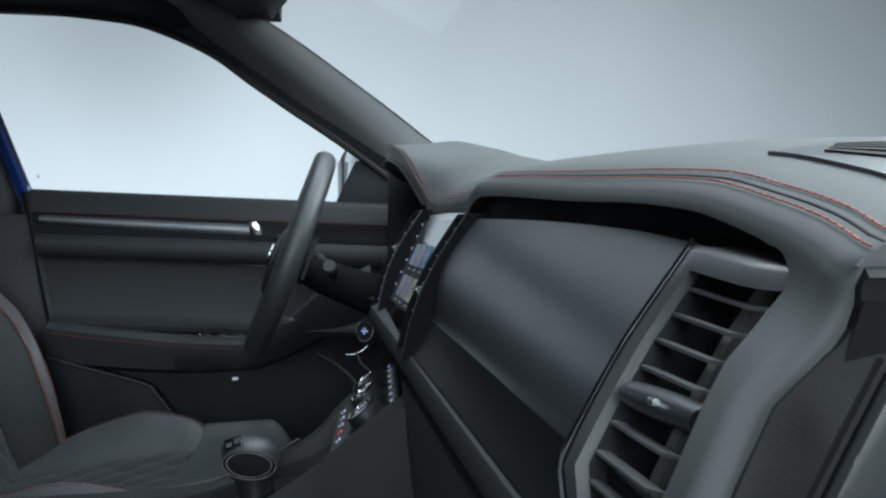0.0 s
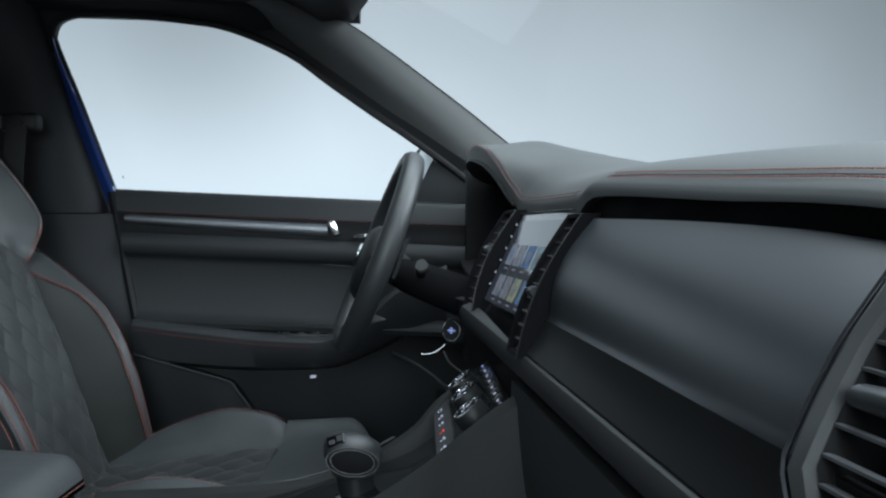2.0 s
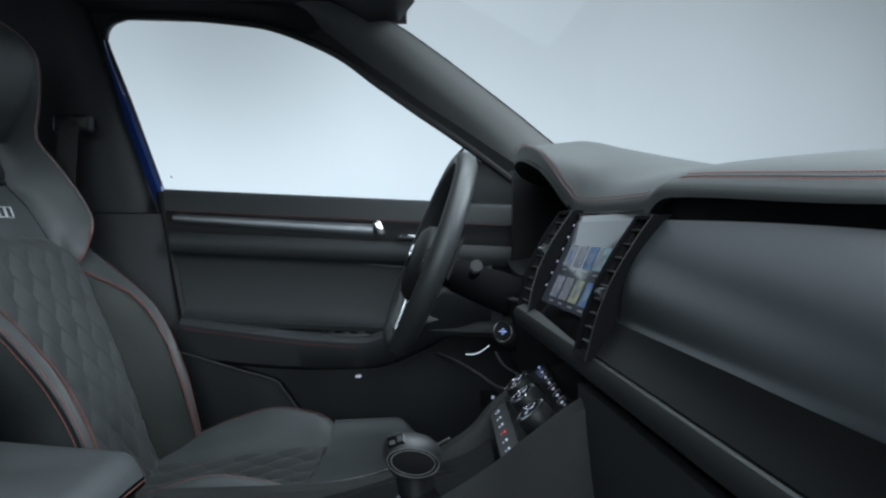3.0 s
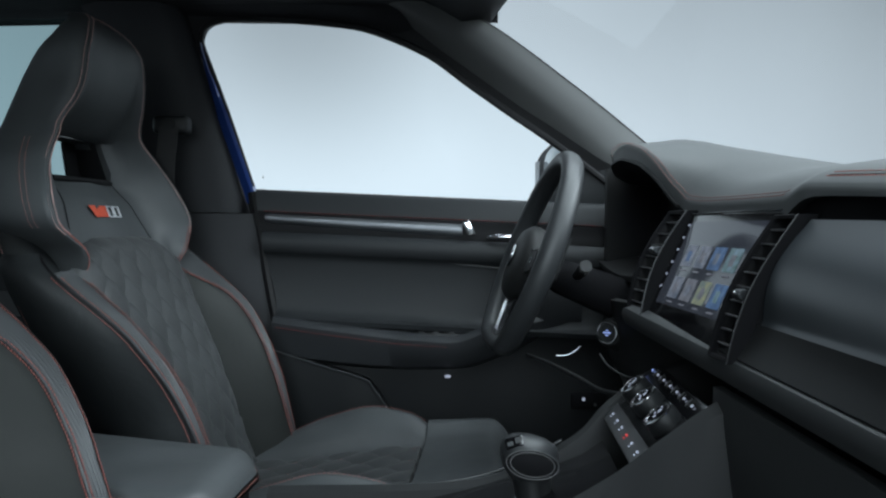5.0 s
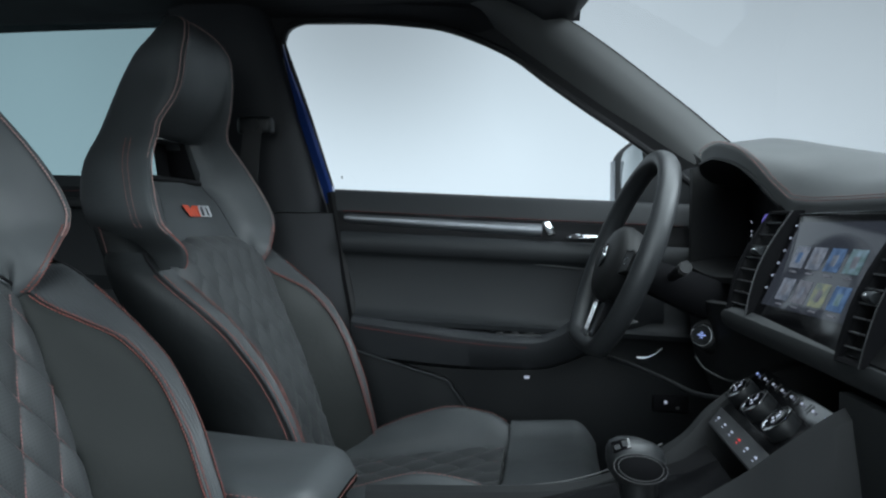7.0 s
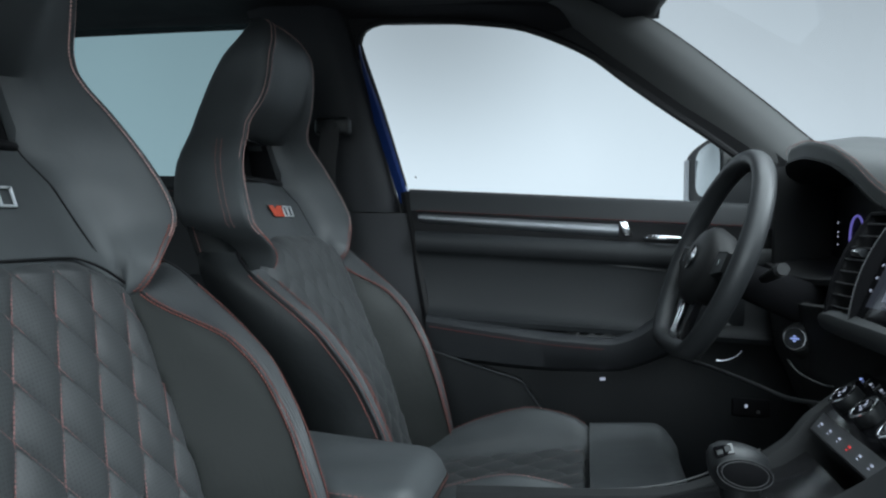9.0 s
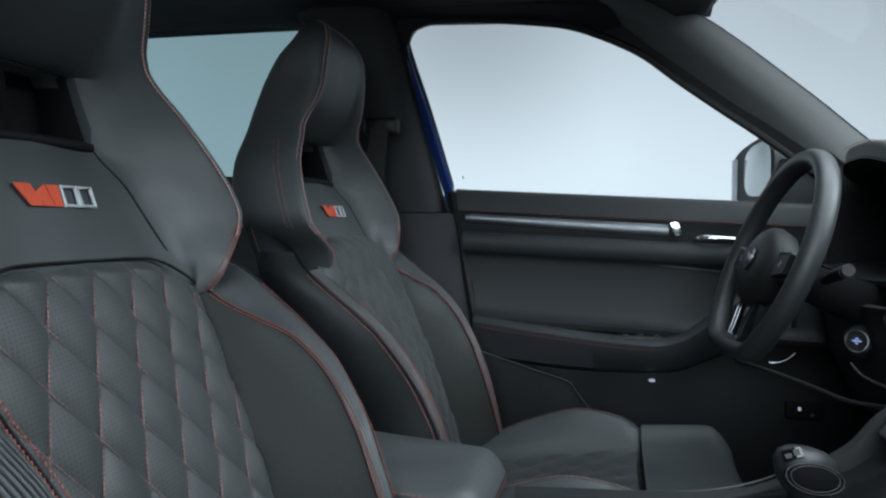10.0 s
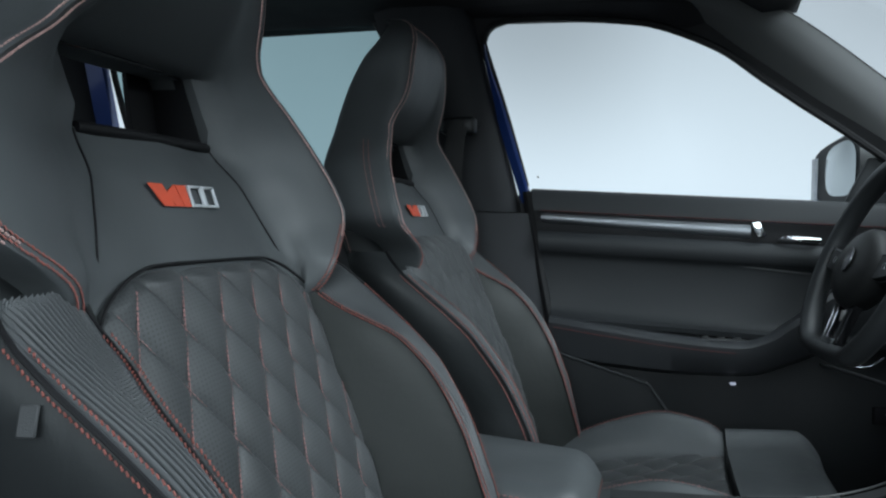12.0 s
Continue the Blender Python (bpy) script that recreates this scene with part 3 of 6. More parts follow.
def strip_between(a, b, bulge, zs, n, side):
    """A padded strip between two seams, standing out by bulge in its middle."""
    def f(u, z):
        s = a[0](z) + (b[0](z) - a[0](z)) * u
        d = a[1](z) + (b[1](z) - a[1](z)) * u
        nx, ny = -(b[1](z) - a[1](z)), (b[0](z) - a[0](z))
        l = math.hypot(nx, ny) or 1
        h = bulge * (1 - (2 * u - 1) ** 2)
        return on_seat(side * (s + nx / l * h), z, d + ny / l * h)
    return sheet(f, steps(0, 1, n), zs)


QW, QA, QB = 0.0645, 0.555, -0.78     # spacing of the quilting and the slants of its two families of lines


def quilt(s, v):
    a, b = abs(math.sin(math.pi * (s - QA * v) / QW)), ((s - QB * v) / QW) % 1.0
    return (0.62 * a ** 0.5 + 0.38) * (1 - 0.95 * (1 - b) ** 3.0) * min(1.0, (1 - b) / 0.10 + 0.25)


def mid_d(s, z):
    return -0.010 - 0.11 * s * s - 0.022 * math.exp(-((z - 0.70) / 0.12) ** 2)


# upper edge of the quilted panel: an arch falling to a point beside each wing
ARCH = curve((0.0, 1.1394), (0.06, 1.1394), (0.10, 1.1385), (0.135, 1.1310), (0.162, 1.1195), (0.182, 1.1075), (0.198, 1.0920))


def panel_top(s):
    return ARCH(abs(s))


def quilted_back():
    us = steps(-1, 1, 150)
    vs = steps(0, 1, 260)

    def f(u, v):
        s0 = u * 0.198
        z = 0.60 + (panel_top(s0) - 0.60) * v
        s = u * (PANEL_W(z) - 0.002)
        edge = min(1.0, (1 - abs(u)) / 0.16, (1 - v) / 0.02)
        return on_seat(s, z, mid_d(s, z) + 0.0120 * quilt(s, z - 1.135) * max(0, edge) ** 0.5 - 0.005 * (1 - max(0, edge) ** 0.5))
    return thicken(sheet(f, us, vs), 0.02)


def quilt_lines(on, s_lo, s_hi, v_lo, v_hi, v0, bm):
    """Thread along both families of quilting lines, where on(s, v) gives a point or None."""
    for slant, r in ((QA, 0.0008), (QB, 0.0004)):
        for k in range(-14, 15):
            pts = []
            for v in steps(v_lo, v_hi, 60):
                s = k * QW + slant * (v - v0)
                p = on(s, v) if s_lo < s < s_hi else None
                if p is not None:
                    pts.append(p)
                elif len(pts) > 1:
                    stitches(pts, 0.0034, 0.0014, r, bm)
                    pts = []
            if len(pts) > 1:
                stitches(pts, 0.0034, 0.0014, r, bm)
    return bm


# cushion: heights of its middle and of its side rolls along the seat
C_MID = curve((-0.86, 0.690), (-0.70, 0.690), (-0.50, 0.712), (-0.38, 0.728), (-0.36, 0.730))
C_ROLL = curve((-0.86, 0.700), (-0.70, 0.722), (-0.58, 0.768), (-0.48, 0.792), (-0.40, 0.780), (-0.36, 0.758))
C_HALF = curve((-0.86, 0.200), (-0.70, 0.255), (-0.50, 0.268), (-0.36, 0.262))


def build_seat(at, flare, words):
    global P_SEAT, FLARE
    P_SEAT, FLARE = at, flare
    seat = thing("car_seat", P_SEAT, words, "car seat", "front seats")
    skin = upper_shell()
    skin.normal_update()
    tree = BVHTree.FromBMesh(skin)

    def on_skin(p, lift):
        at, normal = tree.find_nearest(p)[:2]
        return at + normal * (lift if normal.dot(p - at) > -1e-4 or normal.x > 0 else -lift)
    part("backrest_shell", skin, LEATHER, seat, "smooth charcoal leather upper back with winged headrest and opening")
    zs = steps(0.60, 1.135, 44)
    rings = []
    for z in zs + steps(1.145, 1.22, 6):
        o, b = BOARD_W(z), min(BAND_D(z), BOARD_D(z))
        half = [(0, -0.035), (PANEL_W(z), -0.03), (o - 0.02, b - 0.02), (o - 0.004, b - 0.06), (o - 0.03, -0.085), (o * 0.6, -0.10), (0, -0.105)]
        pts = half + [(-s, d) for s, d in half[-2:0:-1]]
        rings.append([on_seat(p.x, z, p.y) for p in spline([(s, d, 0) for s, d in pts], 3, closed=True)])
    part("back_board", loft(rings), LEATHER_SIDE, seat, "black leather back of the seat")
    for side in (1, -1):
        part("side_bolster", strip_between((lambda z: PANEL_W(z) - 0.010, lambda z: mid_d(0.18, z) - 0.001), (SEAM_W, SEAM_D), 0.003, zs, 12, side), BOLSTER, seat, "smooth leather side bolster with shade in its colour")

        def rib(u, z, side=side):
            a, b = SEAM_W(z), BAND_W(z)
            across = a + (b - a) * u
            d = SEAM_D(z) + (BAND_D(z) - SEAM_D(z)) * u + 0.007 * math.sin(math.pi * u)
            fade = min(1, 5 * u, 5 * (1 - u)) * (0.30 + 0.70 * min(1, max(0, (z - 0.92) / 0.08)))
            h = 0.0029 * math.sin((across - 0.10 * z) * math.tau / 0.0056) * fade
            return on_seat(side * across, z, d) + Vector((0.62 * h, 0, 0.78 * h))
        part("ribbed_band", sheet(rib, steps(0, 1, 190), steps(0.60, 0.90, 40) + steps(0.903, 1.128 if side > 0 or flare else 1.106, 130)), BAND, seat, "ribbed grey leather band along the bolster")
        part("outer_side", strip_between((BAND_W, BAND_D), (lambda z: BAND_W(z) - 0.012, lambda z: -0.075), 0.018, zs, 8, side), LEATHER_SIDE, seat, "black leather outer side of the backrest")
        dark = tube([on_seat(side * BAND_W(z), z, BAND_D(z) + 0.001) for z in zs], 0.0022, 6)
        part("piping", dark, PIPING, seat)
        dark = tube([on_seat(side * SEAM_W(z), z, SEAM_D(z) + 0.001) for z in zs], 0.0018, 6)
        part("piping", dark, PIPING, seat)
        for off_s, off_d in ((-0.0055, 0.0036), (0.0055, 0.0046)):
            part("seam_stitching", slant_stitches([on_seat(side * (SEAM_W(z) + off_s), z, SEAM_D(z) + off_d) for z in steps(0.60, 1.094, 70)]), SEAM_RED, seat)
        for off_s, off_d in ((-0.0065, 0.0058), (0.0030, -0.0050)):
            part("edge_stitching", slant_stitches([on_seat(side * (BAND_W(z) + off_s), z, BAND_D(z) + off_d) for z in steps(0.60, 1.10, 70)]), SEAM_RED, seat)
        # seam along the rear edge of the outer side
        part("rear_stitching", stitches([on_seat(side * (BOARD_W(z) + 0.001), z, -0.068) for z in steps(0.70, 1.20, 60)], 0.0040, 0.0013, 0.0009), DULL_RED, seat)
        # ridge seam of the wings and headrest: a raised welt with two rows of thread, and the short seam on the wing's outer face
        ridge = [on_seat(side * (wing(z, side)[1] + 0.002 * min(1, U_RIDGE(z) / 0.03)), z, ridge_d(z, side) - 0.0018) for z in steps(1.17, 1.575, 60)]
        part("welt", tube(ridge, 0.0030, 8), LEATHER, seat)
        rows = bmesh.new()
        for o1, o2 in ((0.0062, -0.0035), (-0.0052, -0.0012)):
            stitches([on_seat(side * (wing(z, side)[1] + o1 * min(1, U_RIDGE(z) / 0.03)), z, ridge_d(z, side) + o2 + 0.0022) for z in steps(1.165, 1.574, 66)], 0.0034, 0.0014, 0.00105, rows)
        part("ridge_stitching", rows, RIDGE_THREAD, seat)
        short = bmesh.new()
        for dd in (0.0, -0.009):
            stitches([on_seat(side * (wing(z, side)[0] + 0.0014), z, ridge_d(z, side) - 0.030 + dd - 0.9 * (max(0, z - 1.25)) ** 2) for z in steps(1.175, 1.325, 26)], 0.0036, 0.0016, 0.0007, short)
        part("wing_stitching", short, DULL_RED, seat)
        # paired red seam along the lower edge of the wing, from its tip in to the shoulder
        tip = bmesh.new()
        for off in (-0.0015, -0.0105):
            slant_stitches([on_skin(on_seat(side * (wing(z, side)[1] + off), z, ridge_d(z, side) + 0.004 + 0.4 * off), 0.0012) for z in steps(1.098, 1.180, 24)], tip)
        part("tip_stitching", tip, SEAM_RED, seat)
        # black line painting the shade in the fold between the badge panel and the wing
        crease_shade = [on_seat(side * U_CREASE(z), z, U_MID(z) - 0.0092) for z in steps(1.118, 1.262, 20)]
        part("crease_shade", tube(crease_shade, 0.0012, 6), PIPING, seat)
    part("quilted_back", quilted_back(), PERFORATED, seat, "perforated charcoal quilting in diamonds")
    # black line along the arch paints the shade under the badge panel
    part("arch_shade", tube([on_seat(s, panel_top(s) + 0.003, mid_d(s, 1.13) + 0.006) for s in steps(-0.197, 0.197, 48)], 0.0017, 6), PIPING, seat)

    def on_back(s, v):
        return on_seat(s, v, mid_d(s, v) + 0.0052) if abs(s) < PANEL_W(v) - 0.014 and v < panel_top(s) - 0.006 else None
    part("quilt_thread", quilt_lines(on_back, -0.2, 0.2, 0.66, 1.146, 1.135, bmesh.new()), QUILT_THREAD, seat)
    # badge: three slanted red blocks and two silver plates, stitched on
    def bd(s, z):
        return on_seat(s, z, U_MID(z) + 0.0015 - 0.45 * s * s)
    for quad in ([(-0.066, 1.2165), (-0.045, 1.2165), (-0.036, 1.1955), (-0.053, 1.1955)], [(-0.043, 1.208), (-0.026, 1.2165), (-0.022, 1.1955), (-0.0345, 1.1955)], [(-0.0245, 1.2165), (-0.007, 1.2165), (-0.009, 1.1955), (-0.0205, 1.1955)]):
        part("badge_block", slab([bd(*q) for q in quad], (0.0012, 0, 0)), LOGO_RED, seat, "orange-red embroidered block")
    for a, b in ((-0.0045, 0.0175), (0.0210, 0.0430)):
        rim_q = [(a, 1.2155), (b, 1.2155), (b - 0.002, 1.1965), (a - 0.001, 1.1965)]
        part("badge_outline", tube([bd(*q) + Vector((0.001, 0, 0)) for q in rim_q], 0.0021, 6, closed=True), LOGO_GREY, seat, "silver embroidered outline")
    # rim of the opening
    part("opening_roll", tube([on_seat(q, HOLE[0], U_MID(HOLE[0]) - 0.002 - 0.007 * (q / HOLE_W) ** 2) for q in steps(-HOLE_W * 0.985, HOLE_W * 0.985, 16)], 0.0056, 10), PIPING, seat, "black padded roll under the opening")
    part("opening_edge", tube([on_seat(q, HOLE[1], U_MID(HOLE[1]) - 0.001 - 0.006 * (q / HOLE_W) ** 2) for q in steps(-HOLE_W * 0.9, HOLE_W * 0.9, 16)], 0.0022, 8), GLOSS, seat, "glossy upper edge of the opening")
    # black sheets over the leather walls paint the shade inside the opening
    for side in (1, -1):
        part("opening_side_shade", thicken(sheet(lambda u, v: on_seat(side * (HOLE_W - 0.003), HOLE[0] + (HOLE[1] - HOLE[0]) * v, U_BACK(1.3) + (U_MID(1.33) - U_BACK(1.3) - 0.008) * u), steps(0, 1, 4), steps(0.01, 0.99, 6)), 0.0015), PIPING, seat, "black sheet painting the shade on the opening's inner side")
    # black sheet added behind part of the opening so that it stays dark
    part("opening_shade", thicken(sheet(lambda u, v: on_seat(u, v, U_BACK(v) - 0.004), steps(0.060, 0.114, 6), steps(1.250, 1.362, 6)), 0.006), PIPING, seat, "black sheet added behind the opening to keep it dark")

    # cushion
    xs = steps(-0.86, -0.362, 40)

    def cushion_ring(x):
        w, m, r = C_HALF(x), C_MID(x), C_ROLL(x)
        half = [(0, m - 0.02), (w * 0.60, m - 0.016), (w * 0.74, (m + r) / 2), (w * 0.88, r), (w, r - 0.045), (w * 1.0, m - 0.12), (w * 0.9, m - 0.16), (0, m - 0.16)]
        pts = half + [(-s, d) for s, d in half[-2:0:-1]]
        return [Vector((x, P_SEAT.y + p.x, p.y)) for p in spline([(s, z, 0) for s, z in pts], 4, closed=True)]
    part("cushion", loft([cushion_ring(x) for x in xs]), LEATHER, seat, "charcoal leather seat cushion with raised side rolls")

    def cq(s, x):
        return Vector((x, P_SEAT.y + s, C_MID(x) - 0.010 + 0.4 * s * s))

    def cf(u, x):
        s = u * C_HALF(x) * 0.62
        e = min(1.0, (1 - abs(u)) / 0.08)
        p = cq(s, x)
        return p + Vector((0, 0, 0.0105 * quilt(s, x + 0.3) * e - 0.012 * (1 - e)))
    part("quilted_seat", thicken(sheet(cf, steps(-1, 1, 110), steps(-0.84, -0.372, 150)), 0.012), PERFORATED, seat, "perforated charcoal quilting in diamonds")
    part("quilt_thread", quilt_lines(lambda s, v: cq(s, v) + Vector((0, 0, 0.0028)) if abs(s) < 0.15 else None, -0.15, 0.15, -0.80, -0.375, -0.3, bmesh.new()), QUILT_THREAD, seat)
    for side in (1, -1):
        part("roll_stitching", stitches([(x, P_SEAT.y + side * C_HALF(x) * 0.90, C_ROLL(x) + 0.001) for x in steps(-0.80, -0.37, 50)], 0.005, 0.003, 0.0009), DULL_RED, seat)
    # pull-out thigh support
    rings = []
    for x in [-0.3605, -0.3585, -0.3555, -0.351] + steps(-0.345, -0.185, 17):
        k = max(0.0, (x + 0.356) / 0.171)
        top = 0.742 + 0.020 * k - 0.045 * max(0, (k - 0.72) / 0.28) ** 2
        w = 0.252 - 0.02 * max(0, (k - 0.6) / 0.4) ** 2
        rise = 0.030 * (1 - 0.4 * k)
        e = 0.10 if k < 0.9 else 0.08
        half = [(0, top), (w * 0.6, top + 0.004), (w * 0.84, top + rise), (w * 0.985, top + rise * 0.2), (w, top - 0.05), (w * 0.95, top - e), (0, top - e)]
        pts = half + [(-s, d) for s, d in half[-2:0:-1]]
        rings.append([Vector((x, P_SEAT.y + p.x, p.y)) for p in spline([(s, z, 0) for s, z in pts], 4, closed=True)])
    part("thigh_support", loft(rings), LEATHER, seat, "smooth leather thigh support in front of the cushion")
    part("base", box(-0.84, -0.34, P_SEAT.y - 0.21, P_SEAT.y + 0.21, 0.44, 0.56, 0.02), DOOR_LOW, seat, "black plastic seat base")
    for s in (-0.19, 0.19):
        part("rail", box(-0.88, -0.22, P_SEAT.y + s - 0.02, P_SEAT.y + s + 0.02, 0.38, 0.45, 0.004), DARK_CHROME, seat, "steel seat rail")
    return seat


build_seat(P_SEAT + Vector((0, S_SEAT, 0)), 0.0, "charcoal leather sports seat, quilted and red-stitched, behind the steering wheel")
passenger_seat = build_seat(P_SEAT - Vector((0, S_SEAT, 0)), 1.0, "charcoal leather sports seat, quilted and red-stitched, beside the open doorway")

lay = Vector((0.23, -0.93, 0.30)).normalized()
part("tag", box(-0.006, 0.006, -0.001, 0.002, -0.010, 0.010, 0.001, 1, Matrix.Translation((-0.861, 0.385, 1.060)) @ lay.to_track_quat("Y", "Z").to_matrix().to_4x4()), TAG, passenger_seat, "small grey woven tag")
# ---------------------------------------------------------------- dashboard


def face_x(y, z):
    """The plane of the dashboard's middle and passenger side: it leans forward and turns away from the cabin."""
    lean = 0.45 + 0.27 * min(1.0, max(0.0, (0.88 - y) / 0.48))
    end = min(1.0, max(0.0, (0.88 - y) / 0.48))
    knee = 1.076 - z if z < 1.076 else 0.0
    return 0.039 + 0.09 * (1.288 - y) + 0.006 * end + lean * (z - 1.125) + end * lean * 1.02 * knee


def face(y, z, out=0.0):
    return Vector((face_x(y, z) - out, y, z))


dash = thing("dashboard", (0.40, YC, 1.0), "charcoal soft dashboard with red double stitching and glossy black middle", "dashboard")

SEAM_X = curve((0.20, 0.150), (0.30, 0.163), (0.40, 0.160), (0.90, 0.114), (0.925, 0.108), (1.00, 0.100), (1.345, 0.084), (1.42, 0.062), (1.50, 0.040), (1.60, 0.022), (1.68, 0.020), (1.78, 0.040), (1.84, 0.080), (1.90, 0.14))
SEAM_Z = curve((0.20, 1.131), (0.24, 1.153), (0.27, 1.168), (0.30, 1.178), (0.34, 1.187), (0.40, 1.198), (0.60, 1.211), (0.88, 1.229), (0.905, 1.230), (0.95, 1.219), (1.20, 1.222), (1.32, 1.230), (1.37, 1.250), (1.43, 1.292), (1.50, 1.324), (1.60, 1.340), (1.68, 1.338), (1.78, 1.322), (1.90, 1.290))
TOP_Z = curve((0.20, 1.166), (0.26, 1.196), (0.32, 1.214), (0.40, 1.227), (0.60, 1.245), (0.90, 1.258), (1.12, 1.262), (1.30, 1.286), (1.48, 1.322), (1.65, 1.352), (1.80, 1.366), (1.98, 1.35))
LIP = curve((0.20, 0.014), (0.27, 0.014), (0.31, 0.011), (0.34, 0.009), (0.45, 0.009), (0.60, 0.011), (0.88, 0.015), (0.95, 0.028))
FAR_Z = curve((0.20, 1.176), (0.40, 1.212), (1.10, 1.240), (1.60, 1.262), (1.98, 1.26))


VENT_LEAN = curve((0.86, -0.044), (1.010, -0.036), (1.070, -0.021), (1.092, -0.012), (1.115, -0.004), (1.132, 0.0), (1.175, 0.001))


END_Y = 0.2665
COL_EDGE = curve((0.86, 0.190), (0.95, 0.214), (1.04, 0.250), (1.092, 0.2745), (1.104, 0.281), (1.120, 0.290), (1.147, 0.2975), (1.160, 0.2998), (1.17, 0.3003))
COL_WIDE = curve((0.86, 0.54), (1.09, 0.58), (1.113, 0.66), (1.138, 0.76), (1.150, 0.83), (1.161, 0.91), (1.172, 1.0))


def lip_end(y):
    """How far down the padded skin goes: a short lip, rounding into a column beside the side vent."""
    r = 0.020
    if y > 0.3205:
        return SEAM_Z(y) - LIP(y)
    if y > 0.3006:
        return SEAM_Z(0.3205) - LIP(0.3205) - r + math.sqrt(max(0.0, r * r - (0.3205 - y) ** 2))
    return 0.86


def pad_front(y, z):
    d = SEAM_Z(y) - z
    fall = min(1.0, max(0.0, d / 0.05))
    fall = fall * fall * (3 - 2 * fall) * min(1.0, max(0.0, (0.36 - y) / 0.03))
    e = min(0.011, max(0.0, 0.2775 - y))
    turn = (0.011 - math.sqrt(max(0.0, 0.011 ** 2 - e * e))) * min(1.0, (d + 0.012) / 0.035)
    return (SEAM_X(y) - 0.004 * min(1.0, d / 0.006)) * (1 - fall) + (face_x(0.30, z) - 0.009) * fall + turn


def dash_row(y, low=None):
    """From under the lip over the seam to the windscreen."""
    x, z, t, f = SEAM_X(y), SEAM_Z(y), TOP_Z(y), FAR_Z(y)
    low = lip_end(y) if low is None else low
    row = []
    for drop in (0.34, 0.26, 0.20, 0.155, 0.12, 0.09, 0.066, 0.048, 0.036, 0.027, 0.020, 0.0145, 0.010, 0.0066, 0.004, 0.0018):
        q = max(low, z - drop)
        k = min(1.0, max(0.0, (0.326 - y) / 0.02))
        side = COL_EDGE(q) + (y - 0.3003) * COL_WIDE(q)
        row.append(Vector((pad_front(y, q), y + (side - y) * k, q)))
    top = spline([(pad_front(y, z - 0.006), z - 0.006, 0), (pad_front(y, z), z, 0), (x + 0.03, z + (t - z) * 0.55, 0), (x + 0.09, z + (t - z) * 0.93, 0), (x + 0.16, t, 0), (x + 0.26, t * 0.6 + f * 0.4 + 0.004, 0), (0.56, f, 0), (0.66, f - 0.03, 0)], 4)
    return row + [Vector((p.x, y, p.y)) for p in top[4:]]


def pad_ring(row):
    back = []
    for i, p in enumerate(row):
        back.append(p + (Vector((0.026, 0, 0.003)) if p.z < row[0].z + 1e-6 else Vector((0.014, 0, 0.0)) if i < 16 else Vector((0.010, 0, -0.010))))
    return row + back[::-1]


rows = [dash_row(0.2775 - 0.011 * math.sin(a)) for a in steps(radians(88), 0, 10)] + [dash_row(y) for y in steps(0.280, 0.2995, 7)]
rows += [dash_row(0.3000 + 0.0005 * i / 15, 0.86 + (lip_end(0.3007) - 0.86) * i / 15) for i in range(16)]
rows += [dash_row(0.3205 - 0.0198 * math.cos(a)) for a in steps(0, math.pi / 2, 12)]
rows += [dash_row(y) for y in steps(0.33, 0.88, 30) + steps(0.89, 0.96, 8) + steps(0.985, 1.32, 14) + steps(1.335, 1.98, 34)]
top = loft([pad_ring(r) for r in rows])
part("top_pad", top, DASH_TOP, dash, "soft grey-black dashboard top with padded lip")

# paired red seams: passenger side, middle, and over the instrument hood


def seam_point(y, back, lift=0.0026):
    row = dash_row(y)
    a, b = row[16], row[20]
    d = (b - a).normalized()
    n = Vector((-d.z, 0, d.x))
    return a + d * back + n * lift


for name, lo, hi, backs in (("pad_stitching", END_Y + 0.001, 0.885, (0.0085, 0.018)), ("hood_stitching", 0.94, 1.74, (-0.006, 0.001))):
    for back in backs:
        part(name, stitches([seam_point(y, back) for y in steps(lo, hi, 120)], 0.0046, 0.0014, 0.00055), RED if name[0] == "p" else DULL_RED, dash, "red thread along the pad")
part("pad_groove", tube([seam_point(y, 0.0133, 0.0010) for y in steps(END_Y + 0.001, 0.885, 90)], 0.0009, 6), PIPING, dash, "dark seam between the red threads")

# instrument hood: rim, dark hollow and display
rim_pts = [(y, SEAM_X(y) - 0.008, SEAM_Z(y) - 0.020) for y in steps(1.36, 1.84, 24)]
hollow = loft([[Vector((x + k * 0.16, y + (1.58 - y) * 0.06 * k, z - 0.006 - 0.02 * k)) for y, x, z in rim_pts] for k in (0, 0.25, 0.5, 1.0)], False, False)
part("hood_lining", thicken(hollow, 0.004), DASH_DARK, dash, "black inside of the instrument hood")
part("cluster_housing", box(0.17, 0.19, 1.40, 1.86, 1.04, 1.285, 0.004), PIPING, dash, "black instrument housing")
part("cluster_wall", thicken(sheet(lambda u, v: (0.02 + 0.16 * u, 1.845 + 0.05 * u, 1.06 + 0.25 * v), steps(0, 1, 4), steps(0, 1, 4)), 0.01), DASH_DARK, dash, "black inner side of the hood")
part("cluster_display", box(0.150, 0.156, 1.42, 1.875, 1.12, 1.27, 0.003), PIPING, dash, "dark instrument display")
for dy, r in ((0.10, 0.042), (0.29, 0.042)):
    part("dial", tube([(0.148, 1.42 + dy + r * math.cos(a), 1.166 + r * math.sin(a)) for a in steps(-0.6, 3.9, 24)], 0.0022, 6), CLUSTER, dash, "violet-blue lit dial arc")
for z in (1.195, 1.175, 1.166, 1.149):
    part("dial_mark", box(0.1485, 0.150, 1.834, 1.839, z - 0.0025, z + 0.0025, 0.001, 1), WHITE_LED, dash, "small lit instrument sign")
